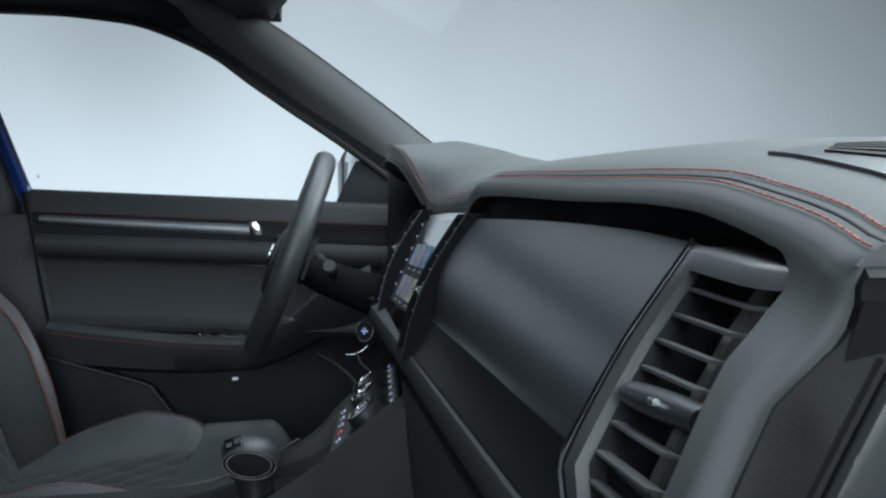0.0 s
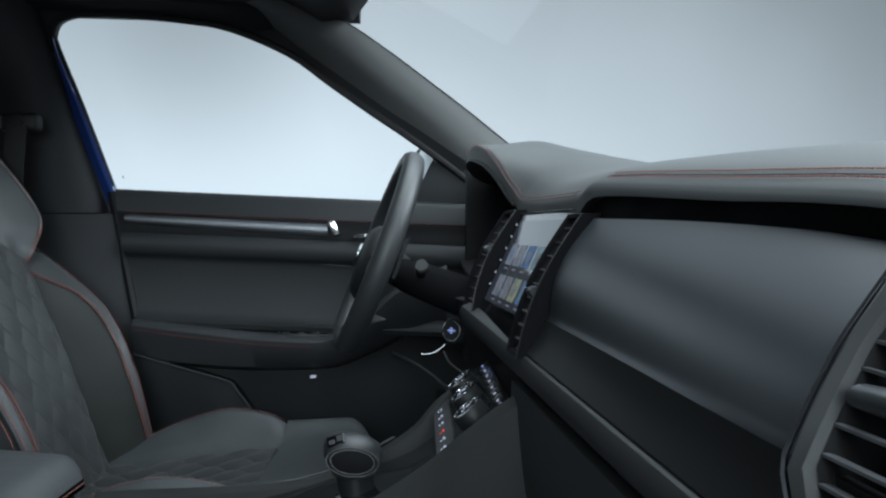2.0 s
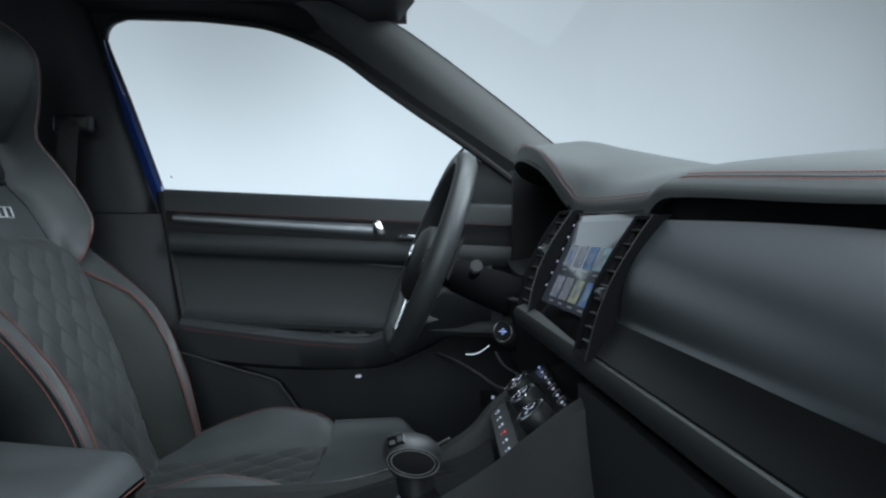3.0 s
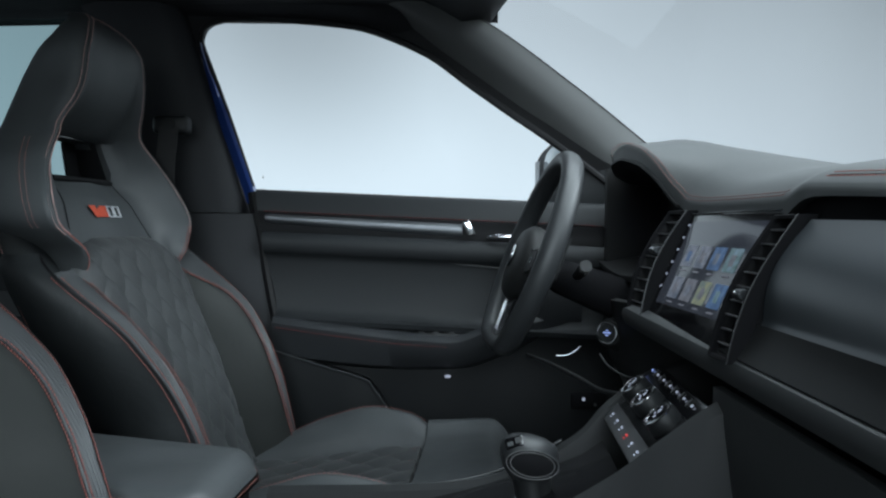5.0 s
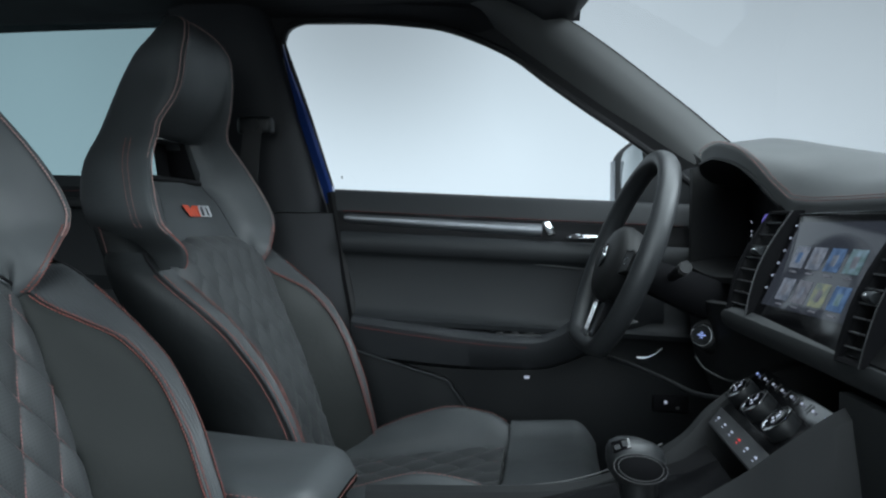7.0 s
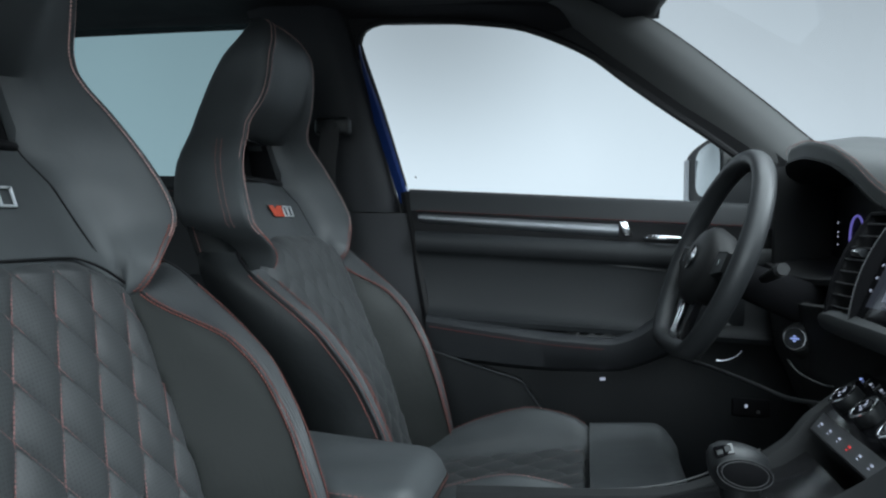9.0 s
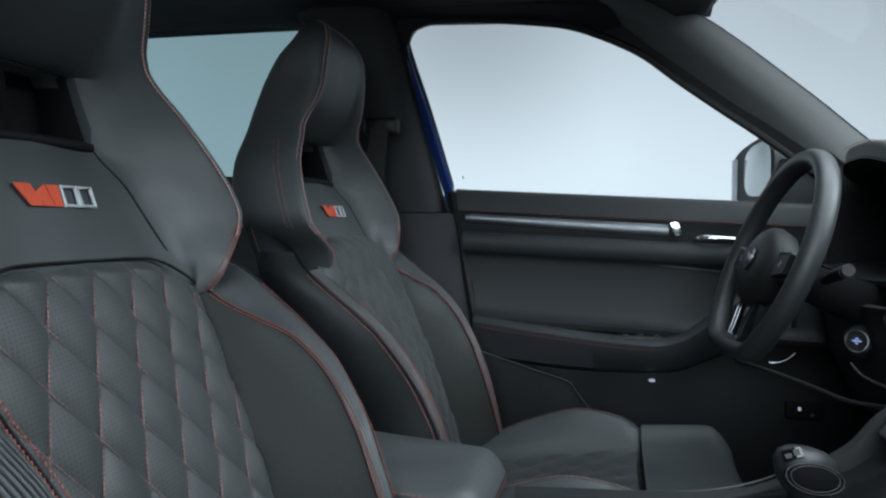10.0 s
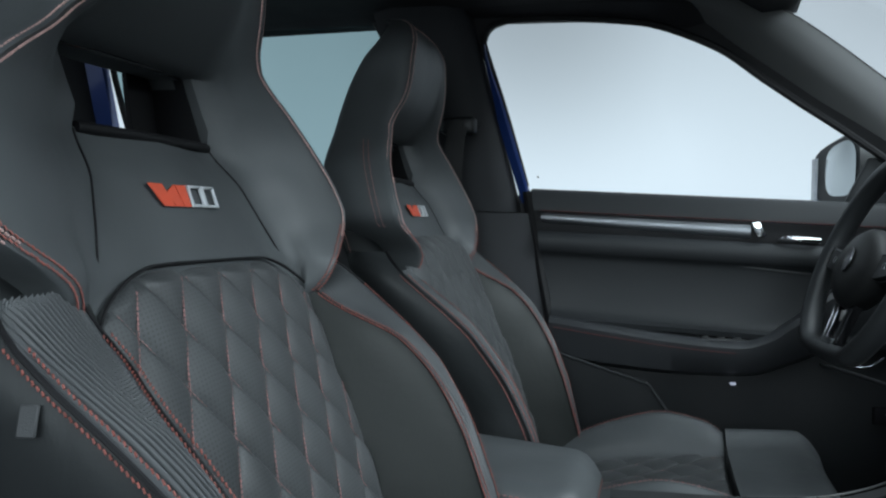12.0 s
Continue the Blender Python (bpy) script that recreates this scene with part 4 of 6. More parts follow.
part("cluster_ledge", thicken(sheet(lambda u, v: (0.01 + 0.15 * v, u, 1.105 + 0.02 * v - 0.012 * math.cos((u - 1.58) * 6)), steps(1.38, 1.86, 20), steps(0, 1, 6)), 0.01), DASH_DARK, dash, "black ledge below the instruments")

# dash structure behind everything
part("core", loft([[Vector((0.165, y, 1.205 if y > 0.5 else 1.155)), Vector((0.13, y, 1.05)), Vector((0.15, y, 0.80)), Vector((0.56, y, 0.80)), Vector((0.56, y, 1.20 if y > 0.5 else 1.155))] for y in (0.265, 0.45, 0.60, 1.95)]), PIPING, dash, "black body of the dashboard")

# black filler behind the lip; it paints the shade that falls there
part("lip_shade", thicken(sheet(lambda y, v: (face_x(y, 1.19) + 0.012 + (SEAM_X(y) + 0.016 - face_x(y, 1.19) - 0.012) * v, y, 1.164 + (SEAM_Z(y) - 0.006 - 1.164) * v), steps(0.275, 1.37, 44), steps(0, 1, 4)), 0.004), MATT, dash, "black filler sheet painting the shade under the padded lip")

# passenger fascia panel


FASCIA_TOP = curve((0.37, 1.1685), (0.40, 1.1715), (0.50, 1.1792), (0.70, 1.1865), (0.884, 1.1900))


def fascia(u, v):
    y = 0.370 + (0.884 - 0.370) * u
    z = FASCIA_TOP(y) + (1.079 - 0.006 * (1 - u) - FASCIA_TOP(y)) * v
    bul = 0.014 * math.sin(math.pi * min(1, v * 1.05)) - 0.004
    return Vector((face_x(y, z) - bul, y, z))


part("fascia_panel", thicken(sheet(fascia, steps(0, 1, 30), steps(0, 1, 30)), 0.008), FASCIA, dash, "satin black trim panel in front of the passenger")


def strip_line(y):
    return Vector((0.030 + 0.105 * (1.0 - y), y, 1.030 - 0.034 * (1.0 - y)))


def under_fascia(u, v):
    y = 0.30 + (0.95 - 0.30) * u
    low = strip_line(y)
    return Vector((face_x(y, 1.079) + 0.002, y, 1.0795 - 0.006 * (1 - (y - 0.378) / 0.506))).lerp(low + Vector((-0.006, 0, 0.016)), v) + Vector((0.003 * math.sin(math.pi * v), 0, 0))


# dark material also carries the shade on this downward-facing part
part("lower_fascia", thicken(sheet(under_fascia, steps(0, 1, 20), steps(0, 1, 10)), 0.006), DASH_DARK, dash, "matt black panel under the trim, shade of its downward face in the colour")


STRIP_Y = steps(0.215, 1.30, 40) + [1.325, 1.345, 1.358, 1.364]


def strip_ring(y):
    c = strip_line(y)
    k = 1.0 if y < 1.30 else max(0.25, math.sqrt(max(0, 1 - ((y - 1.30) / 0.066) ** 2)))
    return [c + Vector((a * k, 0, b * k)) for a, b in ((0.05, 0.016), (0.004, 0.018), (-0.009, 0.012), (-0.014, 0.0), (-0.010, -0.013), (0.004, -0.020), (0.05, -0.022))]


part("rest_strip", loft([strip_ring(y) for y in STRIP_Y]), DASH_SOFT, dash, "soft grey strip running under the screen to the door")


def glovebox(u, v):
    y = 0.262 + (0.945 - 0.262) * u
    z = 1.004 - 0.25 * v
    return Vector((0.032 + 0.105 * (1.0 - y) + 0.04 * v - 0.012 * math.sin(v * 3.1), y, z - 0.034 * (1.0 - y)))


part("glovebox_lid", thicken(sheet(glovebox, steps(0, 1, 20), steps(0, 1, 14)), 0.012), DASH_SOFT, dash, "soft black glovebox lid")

# end of the dashboard by the open doorway


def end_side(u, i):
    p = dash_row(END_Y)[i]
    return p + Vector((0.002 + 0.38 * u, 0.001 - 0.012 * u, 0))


# darker material than the pad it continues: the side's shade is in the colour
part("shaded_end", thicken(sheet(end_side, steps(0, 1, 12), range(0, 17)), 0.005), DASH_DARK, dash, "side of the dashboard end, its shade put into a darker colour")


def vent(y0, y1, z0, z1, slats, knob_at, frame_m, wide=0.009, slat_m=SLAT, lean=lambda z: 0.0, out=0.010, deep=0.045, dividers=3, bow=0.0, face_m=None, drop=0.0):
    """An air vent in the dash face: surround, dark duct, slats, dividers and a sliding knob."""
    def at(u, v, o=0.0):
        z = z0 + (z1 - z0) * v - 1.2 * drop * (1 - u) * max(0.0, (v - 0.6) / 0.4)
        o += bow * math.sin(math.pi * v) - (0.030 * max(0.0, 1 - u / 0.30) if drop else 0.0)
        return face(y0 + (y1 - y0) * u + lean(z), z, o)
    slat_m = slat_m or SLAT
    unit = part("air_vent", thicken(sheet(lambda u, v: at(u, v, -deep), steps(0, 1, 3), steps(0, 1, 6)), 0.004), VENT, dash, "tall air vent with slats")
    w = wide / (y1 - y0)
    h = wide / (z1 - z0)
    outer = [(0, 0), (1, 0), (1, 1), (0, 1)]
    inner = [(w * 0.5, h), (1 - w, h), (1 - w, 1 - h), (w * 0.5, 1 - h)]
    bm = bmesh.new()
    rings = []
    for o, lst in ((-0.012, outer), (out - 0.002, outer), (out, [(a * 0.8 + b * 0.2, c * 0.8 + d * 0.2) for (a, c), (b, d) in zip(outer, inner)]), (out - 0.002, inner), (out - 0.008, inner)):
        pts = []
        for i in range(4):
            (a, b), (c, d) = lst[i], lst[(i + 1) % 4]
            for k in range(8):
                pts.append(at(a + (c - a) * k / 8, b + (d - b) * k / 8, o))
        rings.append(pts)
    part("surround", loft(rings, True, False, bm), face_m or frame_m, unit, "vent surround")
    wall = []
    for o in (out - 0.0085, -deep):
        wall.append([at(a + (c - a) * k / 8, b + (d - b) * k / 8, o) for (a, b), (c, d) in zip(inner, inner[1:] + inner[:1]) for k in range(8)])
    part("duct", loft(wall, True, False), PIPING, unit, "black air duct")
    for i in range(slats):
        v = h + (1 - 2 * h) * (i + 0.75) / (slats + 0.5)
        rg = []
        for u in steps(w * 0.5, 1 - w, 6):
            p = at(u, v, 0.003)
            rg.append([p + Vector(q) for q in ((-0.001, 0, 0.0008), (0.002, 0, 0.0007), (0.006, 0, -0.0004), (0.006, 0, -0.0016), (0.002, 0, -0.0013), (-0.001, 0, -0.0008))])
        part("slat", loft(rg), slat_m, unit)
    for i in range(dividers):
        u = w + (1 - 2 * w) * (i + 1) / (dividers + 1)
        t = 0.0042 if i == 1 and dividers > 1 else 0.0012
        part("divider", loft([[at(u + 0.1 * (t > 0.002), v, -0.020 if t < 0.002 else -0.008) + Vector(q) for q in ((0, -t, 0), (0, t, 0), (0.018, t, 0), (0.018, -t, 0))] for v in steps(h, 1 - h, 5)]), DIVIDER if t > 0.002 else VENT, unit)
    if knob_at is not None:
        uk, vk, kl = knob_at
        c0, c1 = at(uk - kl, vk, 0.008), at(uk + kl, vk, 0.008)
        rg = []
        for k in steps(0, 1, 10):
            c = c0.lerp(c1, k)
            s = 0.86 + 0.14 * math.sin(math.pi * k)
            rg.append([c + Vector((-0.0085 * s * math.cos(a) + 0.004, 0, 0.0066 * s * math.sin(a))) for a in steps(0, math.tau, 14)[:-1]])
        part("slider", loft(rg), KNOB, unit, "dark satin sliding knob")
        # bright chrome bit added as the knob's highlight
        part("slider_glint", tube([c0.lerp(c1, 0.36) + Vector((-0.0052, 0, 0.0035)), c0.lerp(c1, 0.44) + Vector((-0.0052, 0, 0.0035))], 0.0018, 8), CHROME, unit, "small chrome bit standing in for the knob's glint")
    return unit


side_vent = vent(0.2800, 0.3755, 1.016, 1.171, 11, (0.52, 0.585, 0.281), VENT_FRAME, 0.010, None, VENT_LEAN, 0.012, 0.07, 4, drop=0.007)
part("trim_line", tube([face(0.3768 + VENT_LEAN(z), z, 0.0125) for z in steps(1.016, 1.174, 20)], 0.0018, 6), DARK_CHROME, side_vent, "dark chrome line along the vent")
left_vent = vent(1.258, 1.350, 1.046, 1.208, 8, (0.5, 0.62, 0.16), VENT_FRAME, 0.005, DARK_SLAT, lambda z: 0.02 * (z - 1.127) / 0.162, 0.010, 0.04, 1, 0.014, MATT)
part("trim_line", tube([face(1.2545 - 0.02 * (0.5 - v), 1.046 + 0.162 * v, 0.011 + 0.014 * math.sin(math.pi * v)) for v in steps(0, 1, 14)], 0.0012, 6), VENT_FRAME, left_vent, "grey line along the vent")
right_vent = vent(0.890, 0.948, 1.036, 1.196, 9, (0.5, 0.45, 0.16), VENT_FRAME, 0.005, DARK_SLAT, lambda z: 0.0, 0.010, 0.04, 1, 0.012, MATT)
part("trim_line", tube([face(0.887, 1.036 + 0.160 * v, 0.011 + 0.012 * math.sin(math.pi * v)) for v in steps(0, 1, 14)], 0.0010, 6), VENT, right_vent, "dark line along the vent")

# screen between the vents
infotainment = part("infotainment_unit", slab([face(0.946, 1.036, 0.002), face(1.256, 1.046, 0.002), face(1.256, 1.203, 0.002), face(0.946, 1.198, 0.002)], (0.02, 0, -0.008), 0.001), GLOSS, dash, "glossy black touchscreen unit", smooth=False)


def tile(name, y0, y1, z0, z1, m, out=0.0045):
    return part(name, slab([face(y0, z0, out), face(y1, z0, out), face(y1, z1, out), face(y0, z1, out)], (0.0015, 0, 0)), m, infotainment, smooth=False)


tile("display", 0.956, 1.234, 1.072, 1.190, SCREEN, 0.0035)
for r in range(2):
    for c in range(4):
        y1 = 1.198 - c * 0.0535 - 0.004 * r
        z1 = 1.156 - r * 0.044
        tile("menu_icon", y1 - 0.039, y1, z1 - 0.029, z1, (ICON_PALE, ICON_PALE, ICON_BLUE, ICON_SKY, ICON_PALE, ICON_GREY, ICON_YELLOW, ICON_BLUE)[r * 4 + c])
        tile("icon_mark", y1 - 0.027, y1 - 0.013, z1 - 0.022, z1 - 0.008, (ICON_BLUE, ICON_GREY, ICON_PALE, ICON_GREY, ICON_GREY, ICON_PALE, ICON_GREY, ICON_SKY)[r * 4 + c], 0.0050)
        tile("icon_caption", y1 - 0.030, y1 - 0.009, z1 - 0.0355, z1 - 0.0335, ICON_GREY)
for i in range(6):
    z = 1.185 - i * 0.018
    tile("touch_key", 1.241, 1.2435, z - 0.0015, z + 0.0012, WHITE_LED)
part("bezel_line", tube([face(y, 1.2015, 0.004) for y in (0.948, 1.1, 1.254)], 0.0012, 6), DARK_CHROME, infotainment, "thin chrome line over the screen")

# climate panel under the strip


def clim(y, k, out=0.0):
    """k runs from the panel's upper edge towards the seats."""
    return Vector((0.026 - 0.086 * k, y + 0.07 * (0.5 - k) * 0 - 0.02 * k, 0.976 - 0.076 * k)) + Vector((-0.55, 0, 0.83)) * out


climate = part("climate_panel", slab([clim(0.93, 0), clim(1.258, 0), clim(1.225, 1), clim(0.985, 1)], (0.02, 0, -0.03), 0.002), GLOSS, dash, "glossy black climate control panel", smooth=False)
turn_c = Matrix.Rotation(-radians(40), 4, "Y")
strip_low = part("button_strip", slab([clim(0.987, 0.99, 0.003), clim(1.224, 0.99, 0.003), clim(1.236, 0.74, 0.003), clim(0.972, 0.74, 0.003)], (0.002, 0, -0.004), 0.001), VENT_FRAME, climate, "satin grey strip of seat heating buttons", smooth=False)
for y in (1.200, 1.112, 1.012):
    m = Matrix.Translation(clim(y, 0.44)) @ turn_c
    knob = part("knob", lathe([(0.0215, 0.0), (0.0215, 0.012), (0.0200, 0.017), (0.0175, 0.018), (0.0, 0.018)], m), VENT, climate, "black turning knob")
    part("knob_ring", lathe([(0.0198, 0.0165), (0.0212, 0.0178), (0.0212, 0.0192), (0.0192, 0.0198), (0.0190, 0.0178)], m), CHROME, knob, "thin chrome knob ring")
    part("knob_face", lathe([(0.0150, 0.0182), (0.0150, 0.0192), (0.0, 0.0192)], m), GLOSS, knob)
    for dx, dy, w, h in ((0.004, 0.0, 0.003, 0.0012), (-0.002, 0.005, 0.0012, 0.0020), (-0.005, -0.004, 0.0020, 0.0012), (0.009, 0.006, 0.0012, 0.0012)):
        part("knob_sign", box(dx - w, dx + w, dy - h, dy + h, 0.0190, 0.0199, 0.0003, 1, m), WHITE_LED, knob)
for i in range(8):
    y = 1.243 - i * 0.041
    part("button_sign", slab([clim(y, 0.105, 0.003), clim(y - 0.0045, 0.105, 0.003), clim(y - 0.0045, 0.135, 0.003), clim(y, 0.135, 0.003)], (0.001, 0, -0.001)), (BLUE_LED if i in (0, 7) else WHITE_LED), climate, smooth=False)
    if 0 < i < 7:
        part("button_gap", slab([clim(y + 0.018, 0.06, 0.0025), clim(y + 0.0165, 0.06, 0.0025), clim(y + 0.0165, 0.17, 0.0025), clim(y + 0.018, 0.17, 0.0025)], (0.001, 0, -0.001)), VENT_FRAME, climate, smooth=False)
for i in range(6):
    y = 1.207 - i * 0.040
    m = RED_LED if i == 3 else WHITE_LED
    part("button_sign", slab([clim(y, 0.85, 0.0045), clim(y - 0.006, 0.85, 0.0045), clim(y - 0.006, 0.875, 0.0045), clim(y, 0.875, 0.0045)], (0.001, 0, -0.001)), m, strip_low, smooth=False)
    part("button_mark", slab([clim(y - 0.001, 0.90, 0.0045), clim(y - 0.005, 0.90, 0.0045), clim(y - 0.005, 0.912, 0.0045), clim(y - 0.001, 0.912, 0.0045)], (0.001, 0, -0.001)), m, strip_low, smooth=False)

# driver's side lower dash, start button and knee panel
def knee(u, v):
    y = 1.262 + (1.96 - 1.262) * u
    z = 1.06 - 0.20 * v - 0.02 * u
    turn = curve((1.262, 0.075), (1.30, 0.035), (1.36, 0.002), (1.44, -0.018), (1.55, -0.020), (1.70, -0.010), (1.96, 0.03))(y)
    return Vector((turn + 0.022 * math.sin(v * 2.2) + 0.10 * max(0, v - 0.6), y, z))


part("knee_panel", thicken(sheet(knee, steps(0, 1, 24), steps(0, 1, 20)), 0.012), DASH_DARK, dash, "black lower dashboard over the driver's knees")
sm = Matrix.Translation((-0.022, 1.452, 0.996)) @ Vector((-0.50, -0.84, 0.12)).to_track_quat("Z", "Y").to_matrix().to_4x4()
part("start_boss", lathe([(0.034, -0.05), (0.026, -0.008), (0.021, -0.002), (0.0, -0.001)], sm), DASH_DARK, dash, "raised boss round the start button")
start = part("start_button", lathe([(0.0165, 0.0), (0.0165, 0.006), (0.015, 0.0075), (0.0, 0.0075)], sm), VENT, dash, "round engine start button lit blue")
part("button_ring", lathe([(0.0166, 0.004), (0.0188, 0.0065), (0.0188, 0.0085), (0.0168, 0.0088), (0.0160, 0.0065)], sm), CHROME, start, "chrome ring")
for dz in (-0.005, 0.0, 0.005):
    part("button_sign", box(-0.0075 + abs(dz), 0.0075 - abs(dz), dz * 0.8 - 0.0012, dz * 0.8 + 0.0012, 0.0075, 0.0083, 0.0004, 1, sm), BLUE_LED, start)
part("knee_edge", tube(spline([(-0.146, 1.925, 0.882), (-0.100, 1.78, 0.885), (-0.060, 1.60, 0.890), (-0.036, 1.45, 0.896), (-0.012, 1.33, 0.912)], 6), 0.004, 8), DASH_SOFT, dash, "lower edge of the knee panel")
part("start_line", tube(spline([(-0.040, 1.425, 0.963), (-0.030, 1.39, 0.948), (-0.010, 1.345, 0.940), (0.000, 1.315, 0.942)], 6), 0.0018, 6), DASH_SOFT, dash, "moulded edge under the start button")
switches = part("switch_panel", box(-0.045, 0.035, 1.896, 1.912, 0.762, 0.800, 0.004), MATT, dash, "small switch panel in the footwell")
part("switch_sign", box(-0.020, -0.014, 1.893, 1.8965, 0.782, 0.789, 0.0006, 1), WHITE_LED, switches)
part("switch_sign", box(0.006, 0.013, 1.893, 1.8965, 0.770, 0.776, 0.0006, 1), VENT_FRAME, switches)


def on_top(x, y, lift=0.0):
    """A point on the dashboard's top surface."""
    row = dash_row(y)
    k = max(i for i in range(len(row) - 1) if row[i].x <= x and i > 19)
    f = (x - row[k].x) / (row[k + 1].x - row[k].x)
    return row[k].lerp(row[k + 1], f) + Vector((0, 0, lift))


def side_grille(u, v, lift):
    """u from its tip towards the doorway, v across."""
    y = 0.407 - 0.135 * u
    far = min(0.285, 0.203 + 0.77 * (0.407 - y))
    return on_top(0.200 + (far - 0.200) * v, y, lift)


grille = part("vent_defrost", thicken(sheet(lambda u, v: side_grille(u, v, 0.0022), steps(0, 1, 20), steps(0, 1, 8)), 0.003), SLAT, dash, "grey side window vent on the dashboard top")
for i in range(5):
    v0 = 0.22 + i * 0.13
    part("defrost_slat", thicken(sheet(lambda u, v: side_grille(u, v0 + 0.07 * v, 0.0034), steps(0.30 - 0.02 * i, 0.97, 12), (0, 1)), 0.001), PIPING, grille, "dark slot of the vent")

# ---------------------------------------------------------------- steering wheel
HUB = Vector((-0.162, 1.472, 1.126))
TILTW, YAWW, GROW = radians(20.8), radians(-6.8), 1.08
wheel = thing("steering_wheel", HUB, "black leather steering wheel with flat bottom and silver spoke badge", "steering wheel")


def on_wheel(a, b, c=0.0):
    """a sideways, b up along the wheel's plane, c towards the driver."""
    side = Vector((math.sin(YAWW), math.cos(YAWW), 0))
    up = Vector((math.sin(TILTW), 0, math.cos(TILTW)))
    return HUB + (side * a + up * b - side.cross(up).normalized() * c) * GROW


def rim_line(t):
    r = 0.172
    a, b = r * math.sin(t), r * math.cos(t)
    if b < -0.145:
        b = -0.145 - (-b - 0.145) * 0.18
    return a, b


rings = []
for t in steps(0, math.tau, 72)[:-1]:
    a, b = rim_line(t)
    n = Vector((a, b, 0)).normalized()
    rings.append([on_wheel(a + n.x * 0.0145 * math.cos(k), b + n.y * 0.0145 * math.cos(k), 0.018 * math.sin(k)) for k in steps(0, math.tau, 12)[:-1]])
rings.append(rings[0])
part("rim", loft(rings, True, False), WHEEL, wheel, "thick perforated black leather rim")
hub_bm = loft([[on_wheel(s * a, s * b * 0.92 - 0.012, c) for a, b in [(0.075 * math.cos(k) * (1 + 0.12 * math.cos(2 * k)), 0.072 * math.sin(k)) for k in steps(0, math.tau, 28)[:-1]]] for s, c in ((0.9, -0.022), (1.0, 0.0), (0.96, 0.012), (0.80, 0.022), (0.4, 0.027))])
part("airbag_cover", hub_bm, DASH_DARK, wheel, "black padded airbag cover")
part("hub_badge", lathe([(0.022, 0), (0.022, 0.003), (0.0, 0.004)], Matrix.Translation(on_wheel(0, -0.005, 0.027)) @ Matrix.Rotation(-radians(90) + TILTW, 4, "Y")), DARK_CHROME, wheel, "round chrome badge")
for side in (1, -1):
    sp = loft([[on_wheel(side * a, b + w, c) for w, c in ((-0.022, -0.008), (0.024, -0.008), (0.020, 0.006), (-0.018, 0.006))] for a, b in ((0.06, -0.012), (0.10, -0.010), (0.14, -0.004), (0.166, 0.004))])
    spoke = part("spoke", sp, GLOSS, wheel, "black side spoke with switches")
    part("switch_pod", loft([[on_wheel(side * a, b, c) for a, b in ((0.080, -0.026), (0.128, -0.018), (0.130, 0.012), (0.082, 0.010))] for c in (0.006, 0.013)]), VENT, spoke, "multi-function switches")
    part("switch_trim", tube([on_wheel(side * a, b, 0.0135) for a, b in ((0.082, 0.011), (0.129, 0.013))], 0.0014, 6), DARK_CHROME, spoke)
    part("switch_roller", tube([on_wheel(side * 0.104, b, 0.012) for b in (-0.010, 0.000)], 0.0038, 10), DARK_CHROME, spoke)
    low = loft([[on_wheel(side * (a + w), b, c) for w, c in ((-0.010, -0.008), (0.010, -0.008), (0.009, 0.004), (-0.009, 0.004))] for a, b in ((0.030, -0.07), (0.026, -0.10), (0.024, -0.140))])
    lower = part("lower_spoke", low, GLOSS, wheel, "glossy black lower spoke")
    for w in (-0.0085, 0.0085):
        part("spoke_line", tube([on_wheel(side * (a + w), b, 0.0045) for a, b in ((0.030, -0.078), (0.026, -0.10), (0.024, -0.132))], 0.0012, 6), DARK_CHROME, lower, "thin silver edge of the spoke")
part("spoke_badge", slab([on_wheel(-0.030, -0.128, 0.006), on_wheel(0.030, -0.128, 0.006), on_wheel(0.024, -0.142, 0.006), on_wheel(-0.024, -0.142, 0.006)], on_wheel(0, 0, 0.004) - HUB, 0.001), CHROME, wheel, "silver badge plate on the lower spoke")
col = loft([[on_wheel(r * math.cos(k), r * 1.1 * math.sin(k) - 0.01, c) for k in steps(0, math.tau, 20)[:-1]] for r, c in ((0.020, -0.035), (0.026, -0.06), (0.030, -0.12), (0.032, -0.18))])
column = part("column_cover", col, MATT, wheel, "black steering column cover")
for side, b in ((1, 0.0), (-1, 0.0)):
    part("stalk", tube([on_wheel(side * 0.05, b, -0.075), on_wheel(side * 0.10, b + 0.008, -0.068), on_wheel(side * 0.155, b + 0.014, -0.058)], lambda k: 0.008 + 0.003 * k, 10), VENT, column, "black control stalk")
    part("stalk_tip", tube([on_wheel(side * 0.155, b + 0.014, -0.058), on_wheel(side * 0.166, b + 0.0155, -0.056)], 0.0098, 10), VENT, column)
for side in (1, -1):
    part("shift_paddle", loft([[on_wheel(side * a, b + w, c) for w, c in ((-0.032, -0.030), (0.036, -0.030), (0.034, -0.025), (-0.030, -0.025))] for a, b in ((0.075, 0.0), (0.105, 0.006), (0.128, 0.012))]), VENT, wheel, "black shift paddle")

part("spoke_trim", slab([(-0.176, 1.383, 1.013), (-0.166, 1.383, 1.034), (-0.138, 1.383, 1.024)], (0, 0.004, 0), 0.001), VENT_FRAME, wheel, "grey trim at the lower spoke")

# ---------------------------------------------------------------- middle console, armrest, gear selector
console = thing("center_console", (-0.30, YC, 0.38), "black middle console between the front seats with soft flanks", "console")
side_r = [(0.22, 0.925, 1.012), (0.10, 0.925, 1.006), (0.03, 0.920, 0.986), (-0.03, 0.930, 0.940), (-0.09, 0.945, 0.888), (-0.20, 0.955, 0.822), (-0.30, 0.965, 0.795), (-0.56, 0.970, 0.785)]
